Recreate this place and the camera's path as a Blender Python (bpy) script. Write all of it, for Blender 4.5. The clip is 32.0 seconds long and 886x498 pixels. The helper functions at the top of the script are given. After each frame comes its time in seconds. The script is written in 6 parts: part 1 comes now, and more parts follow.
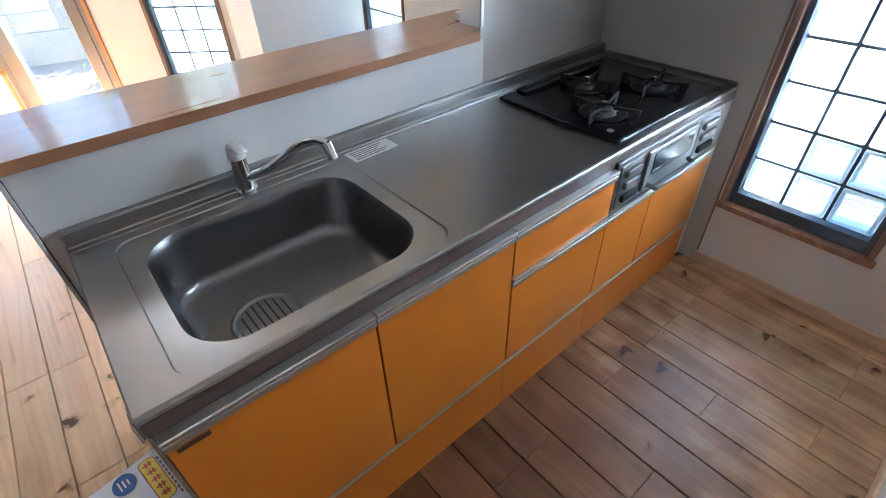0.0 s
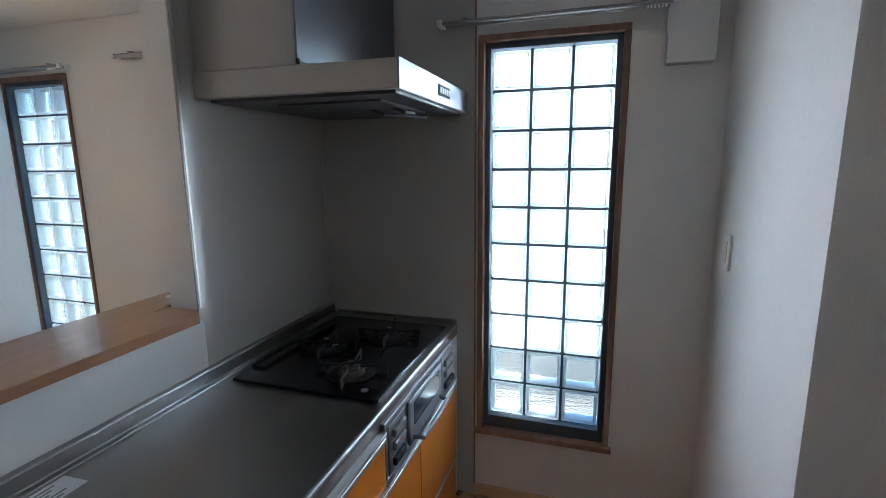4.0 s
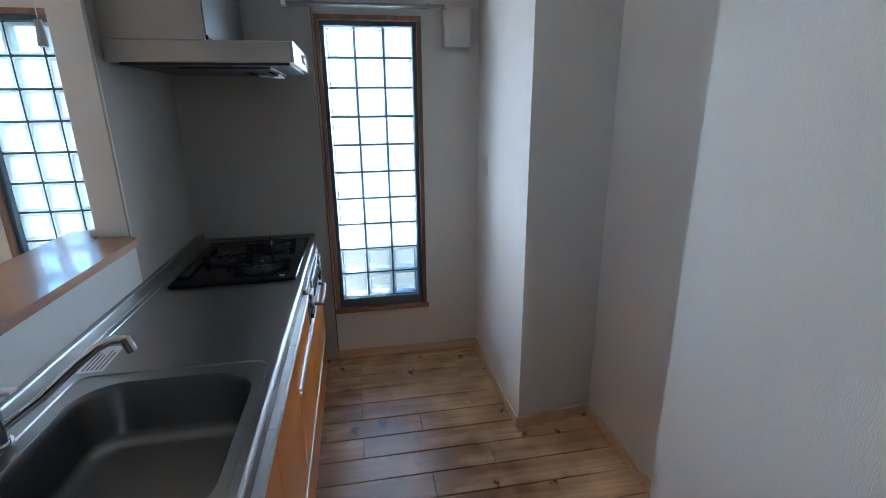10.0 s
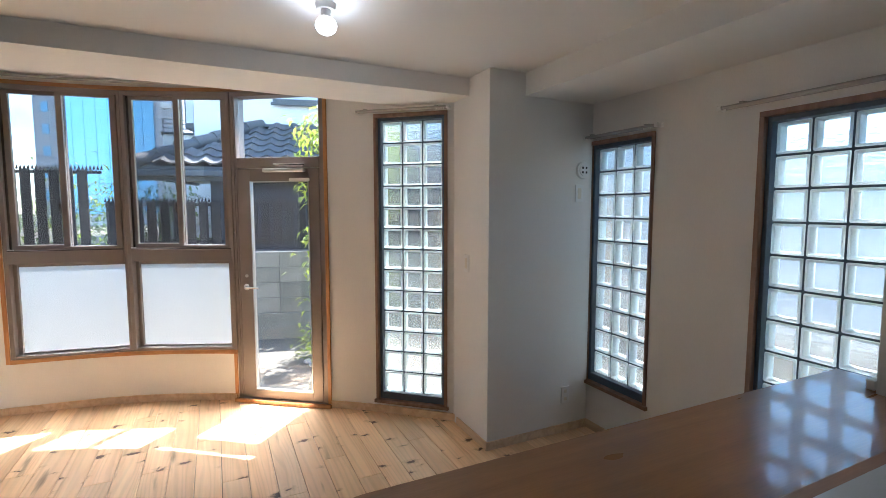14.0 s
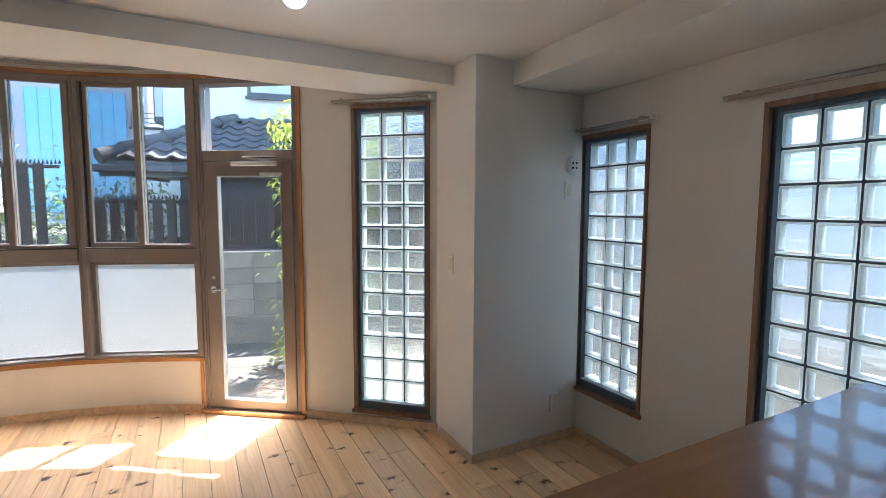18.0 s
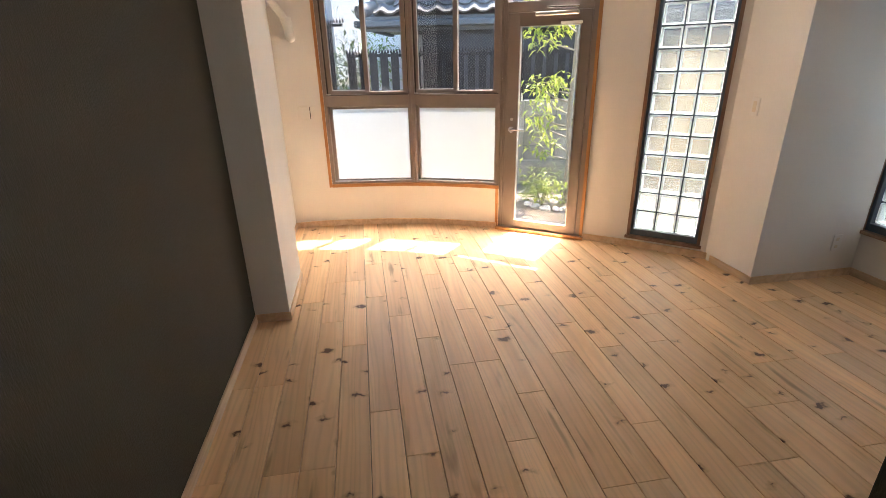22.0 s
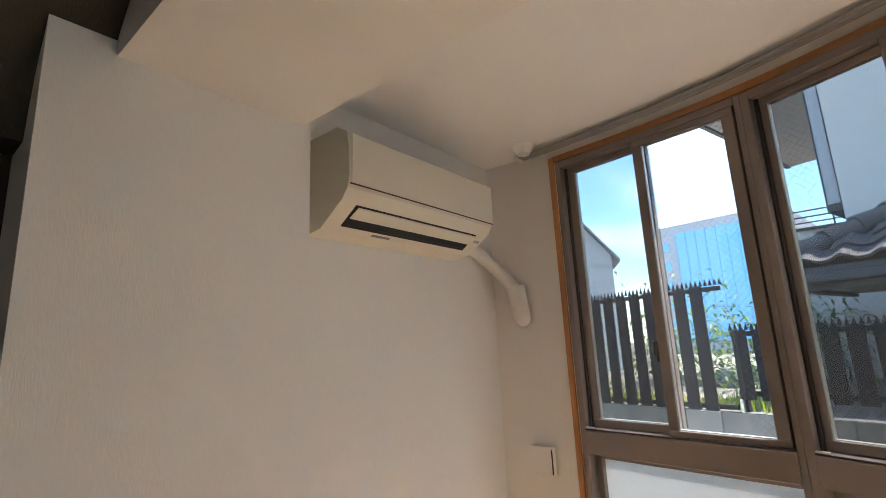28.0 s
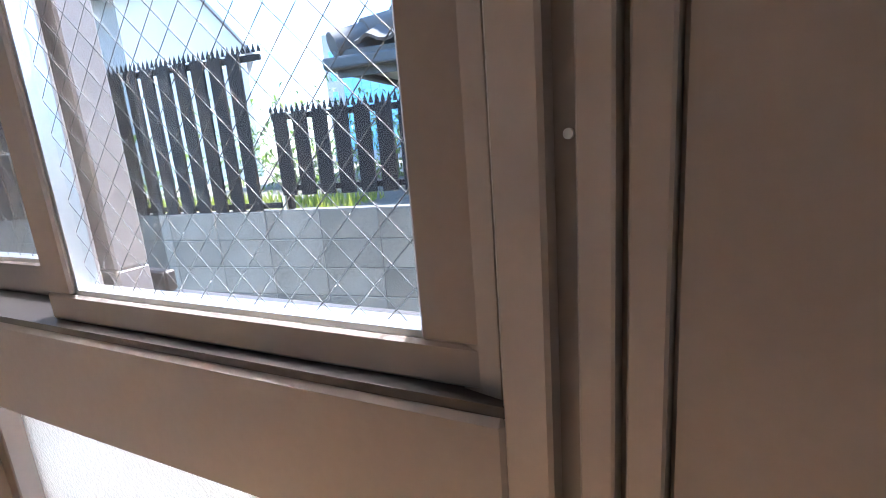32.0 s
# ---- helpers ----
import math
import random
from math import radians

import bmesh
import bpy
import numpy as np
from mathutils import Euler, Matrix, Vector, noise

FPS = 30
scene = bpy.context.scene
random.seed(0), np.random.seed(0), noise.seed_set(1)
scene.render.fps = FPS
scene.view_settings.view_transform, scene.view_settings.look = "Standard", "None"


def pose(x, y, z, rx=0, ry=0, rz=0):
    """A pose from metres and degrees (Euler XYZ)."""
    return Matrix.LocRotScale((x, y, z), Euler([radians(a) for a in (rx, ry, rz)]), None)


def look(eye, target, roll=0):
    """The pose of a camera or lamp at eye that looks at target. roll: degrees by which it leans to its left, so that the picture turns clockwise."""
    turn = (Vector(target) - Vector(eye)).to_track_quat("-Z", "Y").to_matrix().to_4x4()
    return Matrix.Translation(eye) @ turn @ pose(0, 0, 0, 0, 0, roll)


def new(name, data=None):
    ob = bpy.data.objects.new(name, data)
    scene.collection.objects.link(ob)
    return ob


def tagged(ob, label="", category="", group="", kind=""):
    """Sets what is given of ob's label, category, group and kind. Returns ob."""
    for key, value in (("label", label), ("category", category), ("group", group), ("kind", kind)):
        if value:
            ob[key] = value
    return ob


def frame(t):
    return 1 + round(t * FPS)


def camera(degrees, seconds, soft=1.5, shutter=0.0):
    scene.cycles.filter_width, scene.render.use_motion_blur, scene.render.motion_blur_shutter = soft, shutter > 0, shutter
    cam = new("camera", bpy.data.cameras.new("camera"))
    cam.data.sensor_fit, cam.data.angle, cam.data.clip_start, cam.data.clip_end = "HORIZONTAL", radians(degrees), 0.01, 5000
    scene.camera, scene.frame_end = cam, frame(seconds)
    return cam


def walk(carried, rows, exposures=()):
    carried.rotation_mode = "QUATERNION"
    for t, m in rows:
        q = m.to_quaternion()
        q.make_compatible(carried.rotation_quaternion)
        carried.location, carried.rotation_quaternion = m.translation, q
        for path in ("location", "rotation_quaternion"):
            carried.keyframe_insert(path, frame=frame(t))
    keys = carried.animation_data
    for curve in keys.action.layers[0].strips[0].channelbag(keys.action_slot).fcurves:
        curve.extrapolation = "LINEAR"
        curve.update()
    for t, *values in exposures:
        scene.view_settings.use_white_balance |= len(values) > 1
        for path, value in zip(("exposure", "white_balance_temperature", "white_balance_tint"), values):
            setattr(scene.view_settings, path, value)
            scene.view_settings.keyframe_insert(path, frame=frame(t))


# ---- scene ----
cam = camera(85.9, 32.0, soft=0.6)
PATH = [
    (0, (0.673, -2.093, 1.545), (-0.533, -1.102, 0.294), -1.9),
    (0.5, (0.669, -2.098, 1.547), (-0.549, -1.131, 0.289), -1.6),
    (1, (0.67, -2.091, 1.534), (-0.572, -1.133, 0.294), -1.9),
    (1.5, (0.651, -2.069, 1.475), (-0.603, -1.117, 0.241), -2.3),
    (2, (0.683, -2.042, 1.455), (-0.601, -1.003, 0.328), -2.6),
    (2.5, (0.739, -1.99, 1.457), (-0.531, -0.799, 0.473), -3.0),
    (3, (0.722, -1.95, 1.48), (-0.401, -0.494, 0.691), -1.2),
    (3.5, (0.615, -1.949, 1.53), (-0.241, -0.228, 0.978), -0.4),
    (4, (0.561, -1.978, 1.552), (-0.032, -0.102, 1.195), -0.5),
    (4.5, (0.533, -2.037, 1.559), (0.117, -0.092, 1.349), 0.5),
    (6.5, (0.343, -2.722, 1.574), (0.604, -0.831, 0.979), -1.0),
    (7, (0.283, -2.905, 1.432), (0.65, -1.144, 0.559), -0.6),
    (7.5, (0.284, -2.968, 1.352), (0.714, -1.309, 0.32), -1.1),
    (8, (0.27, -2.959, 1.337), (0.729, -1.361, 0.224), -0.8),
    (8.5, (0.262, -2.978, 1.42), (0.752, -1.335, 0.39), -0.9),
    (9, (0.247, -3.016, 1.505), (0.771, -1.293, 0.636), -1.0),
    (9.5, (0.238, -3.02, 1.579), (0.778, -1.227, 0.875), -0.0),
    (10, (0.267, -2.852, 1.586), (0.606, -0.969, 1.004), -0.6),
    (10.5, (0.2, -2.64, 1.595), (0.125, -0.711, 1.07), -0.5),
    (11, (0.22, -2.548, 1.596), (-0.383, -0.701, 1.119), -2.4),
    (11.5, (0.21, -2.495, 1.552), (-0.747, -0.788, 1.137), -2.7),
    (12, (0.142, -2.466, 1.544), (-1.102, -0.947, 1.163), -3.4),
    (12.5, (0.018, -2.401, 1.595), (-1.414, -1.048, 1.252), -2.8),
    (13, (-0.08, -2.382, 1.617), (-1.644, -1.169, 1.329), -1.6),
    (13.5, (-0.131, -2.402, 1.629), (-1.803, -1.329, 1.394), -0.9),
    (14, (-0.148, -2.397, 1.589), (-1.945, -1.536, 1.418), -0.0),
    (14.5, (-0.157, -2.368, 1.578), (-2.052, -1.744, 1.428), 0.3),
    (16.5, (-0.349, -2.263, 1.609), (-2.237, -1.624, 1.435), 2.1),
    (17, (-0.33, -2.252, 1.6), (-2.152, -1.443, 1.442), 1.1),
    (17.5, (-0.327, -2.275, 1.565), (-2.094, -1.35, 1.424), 0.4),
    (18, (-0.336, -2.316, 1.571), (-2.097, -1.384, 1.399), 0.2),
    (18.5, (-0.281, -2.363, 1.583), (-2.106, -1.567, 1.39), 0.4),
    (19, (-0.179, -2.389, 1.57), (-2.083, -1.835, 1.31), 0.9),
    (19.5, (-0.148, -2.499, 1.554), (-2.094, -2.217, 1.192), 0.5),
    (20, (-0.147, -2.716, 1.572), (-2.091, -2.585, 1.118), 0.8),
    (20.5, (-0.08, -2.863, 1.573), (-1.991, -2.691, 1.01), 0.6),
    (21, (0.045, -3.042, 1.569), (-1.829, -2.799, 0.915), 0.4),
    (21.5, (0.062, -3.276, 1.56), (-1.785, -3.005, 0.842), 0.1),
    (22, (-0.031, -3.501, 1.539), (-1.869, -3.208, 0.806), -1.2),
    (22.5, (-0.265, -3.59, 1.538), (-2.134, -3.327, 0.875), -2.7),
    (23, (-0.501, -3.679, 1.553), (-2.433, -3.414, 1.109), -3.0),
    (23.5, (-0.752, -3.735, 1.609), (-2.72, -3.398, 1.504), -2.0),
    (24, (-0.911, -3.655, 1.649), (-2.861, -3.243, 1.814), -1.5),
    (24.5, (-1.058, -3.595, 1.64), (-2.983, -3.115, 1.892), -1.4),
    (26.5, (-2.104, -3.321, 1.654), (-4.09, -3.522, 1.781), -2.7),
    (27, (-2.321, -3.084, 1.63), (-4.158, -3.828, 1.896), -2.1),
    (27.5, (-2.496, -2.917, 1.632), (-4.146, -3.992, 1.981), -2.6),
    (28, (-2.706, -2.872, 1.642), (-4.22, -4.115, 2.045), -2.7),
    (28.5, (-2.927, -2.834, 1.619), (-4.401, -4.151, 1.922), -2.1),
    (29, (-3.189, -2.628, 1.554), (-4.781, -3.835, 1.643), -3.2),
    (29.5, (-3.484, -2.51, 1.474), (-5.219, -3.501, 1.384), -3.0),
    (30, (-3.769, -2.458, 1.436), (-5.612, -3.201, 1.211), -2.0),
    (30.5, (-3.936, -2.349, 1.424), (-5.828, -2.924, 1.125), -2.1),
    (31, (-4.032, -2.33, 1.41), (-5.945, -2.808, 1.076), -1.9),
    (31.5, (-4.103, -2.328, 1.397), (-6.039, -2.669, 1.027), -3.3),
    (32, (-4.134, -2.295, 1.393), (-6.079, -2.433, 0.951), -4.5),
]
EXPOSURES = [(0, 4.78, 5300, 11), (2, 4.6, 5350, 10), (3, 4.15, 5200, 10), (4.5, 3.55, 5500, 10), (6.5, 3.85, 5900, 12), (7.5, 4.72, 5650, 12),
             (8, 4.95, 5500, 11), (9, 4.55, 5150, 10), (10, 3.92, 5100, 8), (11, 3.65, 5000, 9), (12, 3.38, 5500, 9), (13.5, 3.04, 5700, 11),
             (17, 2.84, 5700, 13), (19, 2.98, 5900, 12), (20, 3.16, 6100, 13), (21, 3.33, 6400, 15), (22.5, 3.45, 6700, 17), (24, 3.12, 6300, 15),
             (26.5, 2.55, 6200, 13), (28, 2.52, 6200, 13), (29, 2.25, 5700, 11), (30, 1.85, 5800, 12), (31, 2.2, 5800, 14), (32, 3.0, 5500, 14)]
walk(cam, [(t, look(e, g, r)) for t, e, g, r in PATH], EXPOSURES)

# ---- world, sun, exposure ----
SUN_WAY = Vector((0.276, -0.258, -0.93)).normalized()
world = bpy.data.worlds.new("world")
scene.world = world
world.use_nodes = True
_n = world.node_tree.nodes
_sky = _n.new("ShaderNodeTexSky")
_sky.sky_type, _sky.sun_disc = "NISHITA", False
_sky.sun_elevation = math.asin(-SUN_WAY.z)
_sky.sun_rotation = math.atan2(-SUN_WAY.x, -SUN_WAY.y)
_sky.air_density, _sky.dust_density, _sky.ozone_density = 1.1, 0.0, 1.5
_n["Background"].inputs["Strength"].default_value = 0.11
# thin broken cloud over the whole sky
_tc, _mp, _cl, _cr, _mx = (_n.new("ShaderNode" + k) for k in ("TexCoord", "Mapping", "TexNoise", "MapRange", "Mix"))
_mp.inputs["Scale"].default_value = (1.0, 1.0, 2.6)
_cl.inputs["Scale"].default_value, _cl.inputs["Detail"].default_value = 2.2, 7
_cr.inputs["From Min"].default_value, _cr.inputs["From Max"].default_value = 0.50, 0.78
_cr.inputs["To Max"].default_value = 0.75
_mx.data_type = "RGBA"
_mx.inputs[7].default_value = (9.0, 9.1, 9.3, 1)
_lk = world.node_tree.links
_lk.new(_tc.outputs["Generated"], _mp.inputs[0]), _lk.new(_mp.outputs[0], _cl.inputs[0]), _lk.new(_cl.outputs[0], _cr.inputs[0])
_tn = _n.new("ShaderNodeVectorMath")
_tn.operation, _tn.inputs[1].default_value = "MULTIPLY", (0.80, 1.0, 1.06)
_lk.new(_sky.outputs[0], _tn.inputs[0])
_lk.new(_cr.outputs[0], _mx.inputs[0]), _lk.new(_tn.outputs[0], _mx.inputs[6]), _lk.new(_mx.outputs[2], _n["Background"].inputs[0])
_sun = bpy.data.lights.new("sun", "SUN")
_sun.energy, _sun.angle, _sun.color = 4.0, radians(0.53), (1.0, 0.95, 0.87)
sun = new("sun", _sun)
sun.matrix_world = look((0, 0, 20), Vector((0, 0, 20)) + SUN_WAY)


def window_light(centre, inward, width, height, watts, colour):
    """Sky and sunlight scattered by a glass block window, from the outer face of its opening."""
    lamp = bpy.data.lights.new("window_daylight", "AREA")
    lamp.shape, lamp.size, lamp.size_y, lamp.energy, lamp.color = "RECTANGLE", width, height, watts, colour
    new("window_daylight", lamp).matrix_world = look(centre, Vector(centre) + Vector(inward))


window_light((0.38, 0.135, 1.36), (0, -1, 0), 0.47, 1.27, 1.75, (1.0, 0.985, 0.96))


# ---- materials ----
def nodes_of(name):
    m = bpy.data.materials.new(name)
    m.use_nodes = True
    return m, m.node_tree.nodes, m.node_tree.links, m.node_tree.nodes["Principled BSDF"]


def plain(name, colour, rough=0.5, metal=0.0, vary=0.08, scale=14.0, bump=0.05, stretch=(1, 1, 1), fine=120.0, per_piece=0.0, rough_vary=0.1, spec=0.5, coat=0.0):
    """A surface with two scales of variation in colour, gloss and relief."""
    m, n, l, p = nodes_of(name)
    tc = n.new("ShaderNodeTexCoord")
    mp = n.new("ShaderNodeMapping")
    mp.inputs["Scale"].default_value = stretch
    l.new(tc.outputs["Object"], mp.inputs[0])
    big, small = n.new("ShaderNodeTexNoise"), n.new("ShaderNodeTexNoise")
    big.inputs["Scale"].default_value, big.inputs["Detail"].default_value = scale / 6, 4
    small.inputs["Scale"].default_value, small.inputs["Detail"].default_value = fine, 3
    l.new(mp.outputs[0], big.inputs[0]), l.new(mp.outputs[0], small.inputs[0])
    mix = n.new("ShaderNodeMath")
    mix.operation = "ADD"
    l.new(big.outputs[0], mix.inputs[0]), l.new(small.outputs[0], mix.inputs[1])
    last = mix.outputs[0]
    if per_piece:
        oi, mu, ad = n.new("ShaderNodeObjectInfo"), n.new("ShaderNodeMath"), n.new("ShaderNodeMath")
        mu.operation, mu.inputs[1].default_value, ad.operation = "MULTIPLY_ADD", per_piece, "ADD"
        mu.inputs[2].default_value = -per_piece / 2
        l.new(oi.outputs["Random"], mu.inputs[0]), l.new(mu.outputs[0], ad.inputs[0]), l.new(last, ad.inputs[1])
        last = ad.outputs[0]
    ramp = n.new("ShaderNodeMapRange")
    ramp.inputs["From Min"].default_value, ramp.inputs["From Max"].default_value = 0.6, 1.4
    ramp.inputs["To Min"].default_value, ramp.inputs["To Max"].default_value = 1 - vary, 1 + vary
    ramp.clamp = False
    l.new(last, ramp.inputs[0])
    mul = n.new("ShaderNodeVectorMath")
    mul.operation = "SCALE"
    mul.inputs[0].default_value = colour
    l.new(ramp.outputs[0], mul.inputs["Scale"])
    l.new(mul.outputs[0], p.inputs["Base Color"])
    rr = n.new("ShaderNodeMapRange")
    rr.inputs["To Min"].default_value, rr.inputs["To Max"].default_value = max(0.02, rough - rough_vary), min(1, rough + rough_vary)
    l.new(big.outputs[0], rr.inputs[0]), l.new(rr.outputs[0], p.inputs["Roughness"])
    p.inputs["Metallic"].default_value = metal
    p.inputs["Specular IOR Level"].default_value = spec
    p.inputs["Coat Weight"].default_value = coat
    if bump:
        b = n.new("ShaderNodeBump")
        b.inputs["Strength"].default_value, b.inputs["Distance"].default_value = bump, 0.004
        l.new(small.outputs[0], b.inputs["Height"]), l.new(b.outputs[0], p.inputs["Normal"])
    return m


def wood(name, dark, light, along=0, rough=0.4, knots=False, tint=0.12, grain=26.0, coat=0.0, spec=0.5):
    """Sawn wood: rings drawn out along one axis, fine fibres, and knots where the boards have them."""
    m, n, l, p = nodes_of(name)
    tc, oi = n.new("ShaderNodeTexCoord"), n.new("ShaderNodeObjectInfo")
    off = n.new("ShaderNodeVectorMath")
    off.operation = "MULTIPLY_ADD"
    off.inputs[1].default_value = (0, 0, 0)
    sc = n.new("ShaderNodeVectorMath")
    sc.operation = "SCALE"
    sc.inputs[0].default_value = (37.0, 53.0, 19.0)
    l.new(oi.outputs["Random"], sc.inputs["Scale"])
    add = n.new("ShaderNodeVectorMath")
    l.new(tc.outputs["Object"], add.inputs[0]), l.new(sc.outputs[0], add.inputs[1])
    n.remove(off)
    mp = n.new("ShaderNodeMapping")
    s = [1.0, 1.0, 1.0]
    s[along] = 0.08
    mp.inputs["Scale"].default_value = s
    l.new(add.outputs[0], mp.inputs[0])
    warp = n.new("ShaderNodeTexNoise")
    warp.inputs["Scale"].default_value, warp.inputs["Detail"].default_value = 5.0, 2
    l.new(mp.outputs[0], warp.inputs[0])
    wadd = n.new("ShaderNodeVectorMath")
    wadd.operation = "MULTIPLY_ADD"
    wadd.inputs[1].default_value = (0.16, 0.16, 0.16)
    l.new(warp.outputs["Color"], wadd.inputs[0]), l.new(mp.outputs[0], wadd.inputs[2])
    rings = n.new("ShaderNodeTexNoise")
    rings.inputs["Scale"].default_value, rings.inputs["Detail"].default_value = grain, 2
    rings.inputs["Roughness"].default_value = 0.4
    l.new(wadd.outputs[0], rings.inputs[0])
    fib = n.new("ShaderNodeTexNoise")
    fib.inputs["Scale"].default_value, fib.inputs["Detail"].default_value = grain * 9, 2
    l.new(mp.outputs[0], fib.inputs[0])
    r1 = n.new("ShaderNodeValToRGB")
    r1.color_ramp.elements[0].position, r1.color_ramp.elements[1].position = 0.37, 0.63
    r1.color_ramp.elements[0].color, r1.color_ramp.elements[1].color = (*dark, 1), (*light, 1)
    l.new(rings.outputs[0], r1.inputs[0])
    fr = n.new("ShaderNodeMapRange")
    fr.inputs["To Min"].default_value, fr.inputs["To Max"].default_value = (0.945, 1.045) if knots else (0.84, 1.13)
    l.new(fib.outputs[0], fr.inputs[0])
    tr = n.new("ShaderNodeMapRange")
    tr.inputs["To Min"].default_value, tr.inputs["To Max"].default_value = 1 - tint, 1 + tint
    l.new(oi.outputs["Random"], tr.inputs[0])
    mm = n.new("ShaderNodeMath")
    mm.operation = "MULTIPLY"
    l.new(fr.outputs[0], mm.inputs[0]), l.new(tr.outputs[0], mm.inputs[1])
    tone = mm.outputs[0]
    if knots:
        # growth lines that bend into arches along the board
        wv = n.new("ShaderNodeTexWave")
        wv.wave_type, wv.bands_direction = "BANDS", "Y"
        wv.inputs["Scale"].default_value, wv.inputs["Distortion"].default_value = 11.0, 20.0
        wv.inputs["Detail"].default_value, wv.inputs["Detail Scale"].default_value = 2.0, 0.55
        l.new(wadd.outputs[0], wv.inputs[0])
        wr = n.new("ShaderNodeMapRange")
        wr.inputs["From Min"].default_value, wr.inputs["From Max"].default_value = 0.0, 0.55
        wr.inputs["To Min"].default_value, wr.inputs["To Max"].default_value = 0.93, 1.02
        l.new(wv.outputs["Fac"], wr.inputs[0])
        wm = n.new("ShaderNodeMath")
        wm.operation = "MULTIPLY"
        l.new(tone, wm.inputs[0]), l.new(wr.outputs[0], wm.inputs[1])
        tone = wm.outputs[0]
    mul = n.new("ShaderNodeVectorMath")
    mul.operation = "SCALE"
    l.new(r1.outputs[0], mul.inputs[0]), l.new(tone, mul.inputs["Scale"])
    out = mul.outputs[0]
    if knots:
        km = n.new("ShaderNodeMapping")
        ks = [0.55, 0.55, 0.0]
        ks[along] = 1.05
        km.inputs["Scale"].default_value = ks
        kadd = n.new("ShaderNodeVectorMath")
        kadd.operation = "MULTIPLY_ADD"
        kn = n.new("ShaderNodeTexNoise")
        kn.inputs["Scale"].default_value, kn.inputs["Detail"].default_value = 22.0, 2
        l.new(add.outputs[0], kn.inputs[0])
        kadd.inputs[1].default_value = (0.085, 0.085, 0.0)
        l.new(kn.outputs["Color"], kadd.inputs[0]), l.new(add.outputs[0], kadd.inputs[2])
        l.new(kadd.outputs[0], km.inputs[0])
        vo = n.new("ShaderNodeTexVoronoi")
        vo.voronoi_dimensions = "2D"
        vo.inputs["Scale"].default_value = 6.2
        l.new(km.outputs[0], vo.inputs[0])
        # each cell holds a knot of its own size, most hold none
        sep = n.new("ShaderNodeSeparateColor")
        l.new(vo.outputs["Color"], sep.inputs[0])
        size = n.new("ShaderNodeMapRange")
        size.inputs["From Min"].default_value, size.inputs["From Max"].default_value = 0.06, 1.0
        size.inputs["To Min"].default_value, size.inputs["To Max"].default_value = 0.0, 0.120
        grow = n.new("ShaderNodeMath")
        grow.operation, grow.inputs[1].default_value = "POWER", 1.7
        l.new(sep.outputs[0], grow.inputs[0]), l.new(grow.outputs[0], size.inputs[0])
        dv = n.new("ShaderNodeMath")
        dv.operation = "SUBTRACT"
        l.new(size.outputs[0], dv.inputs[0]), l.new(vo.outputs["Distance"], dv.inputs[1])
        core = n.new("ShaderNodeMapRange")
        core.inputs["From Min"].default_value, core.inputs["From Max"].default_value = -0.012, 0.03
        l.new(dv.outputs[0], core.inputs[0])
        halo = n.new("ShaderNodeMapRange")
        halo.inputs["From Min"].default_value, halo.inputs["From Max"].default_value = -0.10, 0.0
        halo.inputs["To Max"].default_value = 0.38
        l.new(dv.outputs[0], halo.inputs[0])
        gate = n.new("ShaderNodeMath")
        gate.operation, gate.inputs[1].default_value = "GREATER_THAN", 0.36
        l.new(sep.outputs[0], gate.inputs[0])
        hg = n.new("ShaderNodeMath")
        hg.operation = "MULTIPLY"
        l.new(halo.outputs[0], hg.inputs[0]), l.new(gate.outputs[0], hg.inputs[1])
        m1 = n.new("ShaderNodeMix")
        m1.data_type = "RGBA"
        m1.inputs[7].default_value = (0.33, 0.15, 0.05, 1)
        l.new(hg.outputs[0], m1.inputs[0]), l.new(out, m1.inputs[6])
        m2 = n.new("ShaderNodeMix")
        m2.data_type = "RGBA"
        m2.inputs[7].default_value = (0.13, 0.058, 0.026, 1)
        cg = n.new("ShaderNodeMath")
        cg.operation = "MULTIPLY"
        l.new(core.outputs[0], cg.inputs[0]), l.new(gate.outputs[0], cg.inputs[1])
        l.new(cg.outputs[0], m2.inputs[0]), l.new(m1.outputs[2], m2.inputs[6])
        # dark streaks left by resin and dirt
        sm = n.new("ShaderNodeMapping")
        ss = [9.0, 9.0, 0.0]
        ss[along] = 1.1
        sm.inputs["Scale"].default_value = ss
        l.new(add.outputs[0], sm.inputs[0])
        sn = n.new("ShaderNodeTexNoise")
        sn.inputs["Scale"].default_value, sn.inputs["Detail"].default_value = 1.3, 3
        l.new(sm.outputs[0], sn.inputs[0])
        sr = n.new("ShaderNodeMapRange")
        sr.inputs["From Min"].default_value, sr.inputs["From Max"].default_value = 0.63, 0.74
        sr.inputs["To Max"].default_value = 0.70
        l.new(sn.outputs[0], sr.inputs[0])
        m3 = n.new("ShaderNodeMix")
        m3.data_type = "RGBA"
        m3.inputs[7].default_value = (0.20, 0.095, 0.04, 1)
        l.new(sr.outputs[0], m3.inputs[0]), l.new(m2.outputs[2], m3.inputs[6])
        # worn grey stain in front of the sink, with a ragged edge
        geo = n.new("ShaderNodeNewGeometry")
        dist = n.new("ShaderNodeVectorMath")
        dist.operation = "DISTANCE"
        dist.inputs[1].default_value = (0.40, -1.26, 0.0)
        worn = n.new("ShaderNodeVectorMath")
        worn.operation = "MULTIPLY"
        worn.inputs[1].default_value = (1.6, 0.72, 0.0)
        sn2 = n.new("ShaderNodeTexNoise")
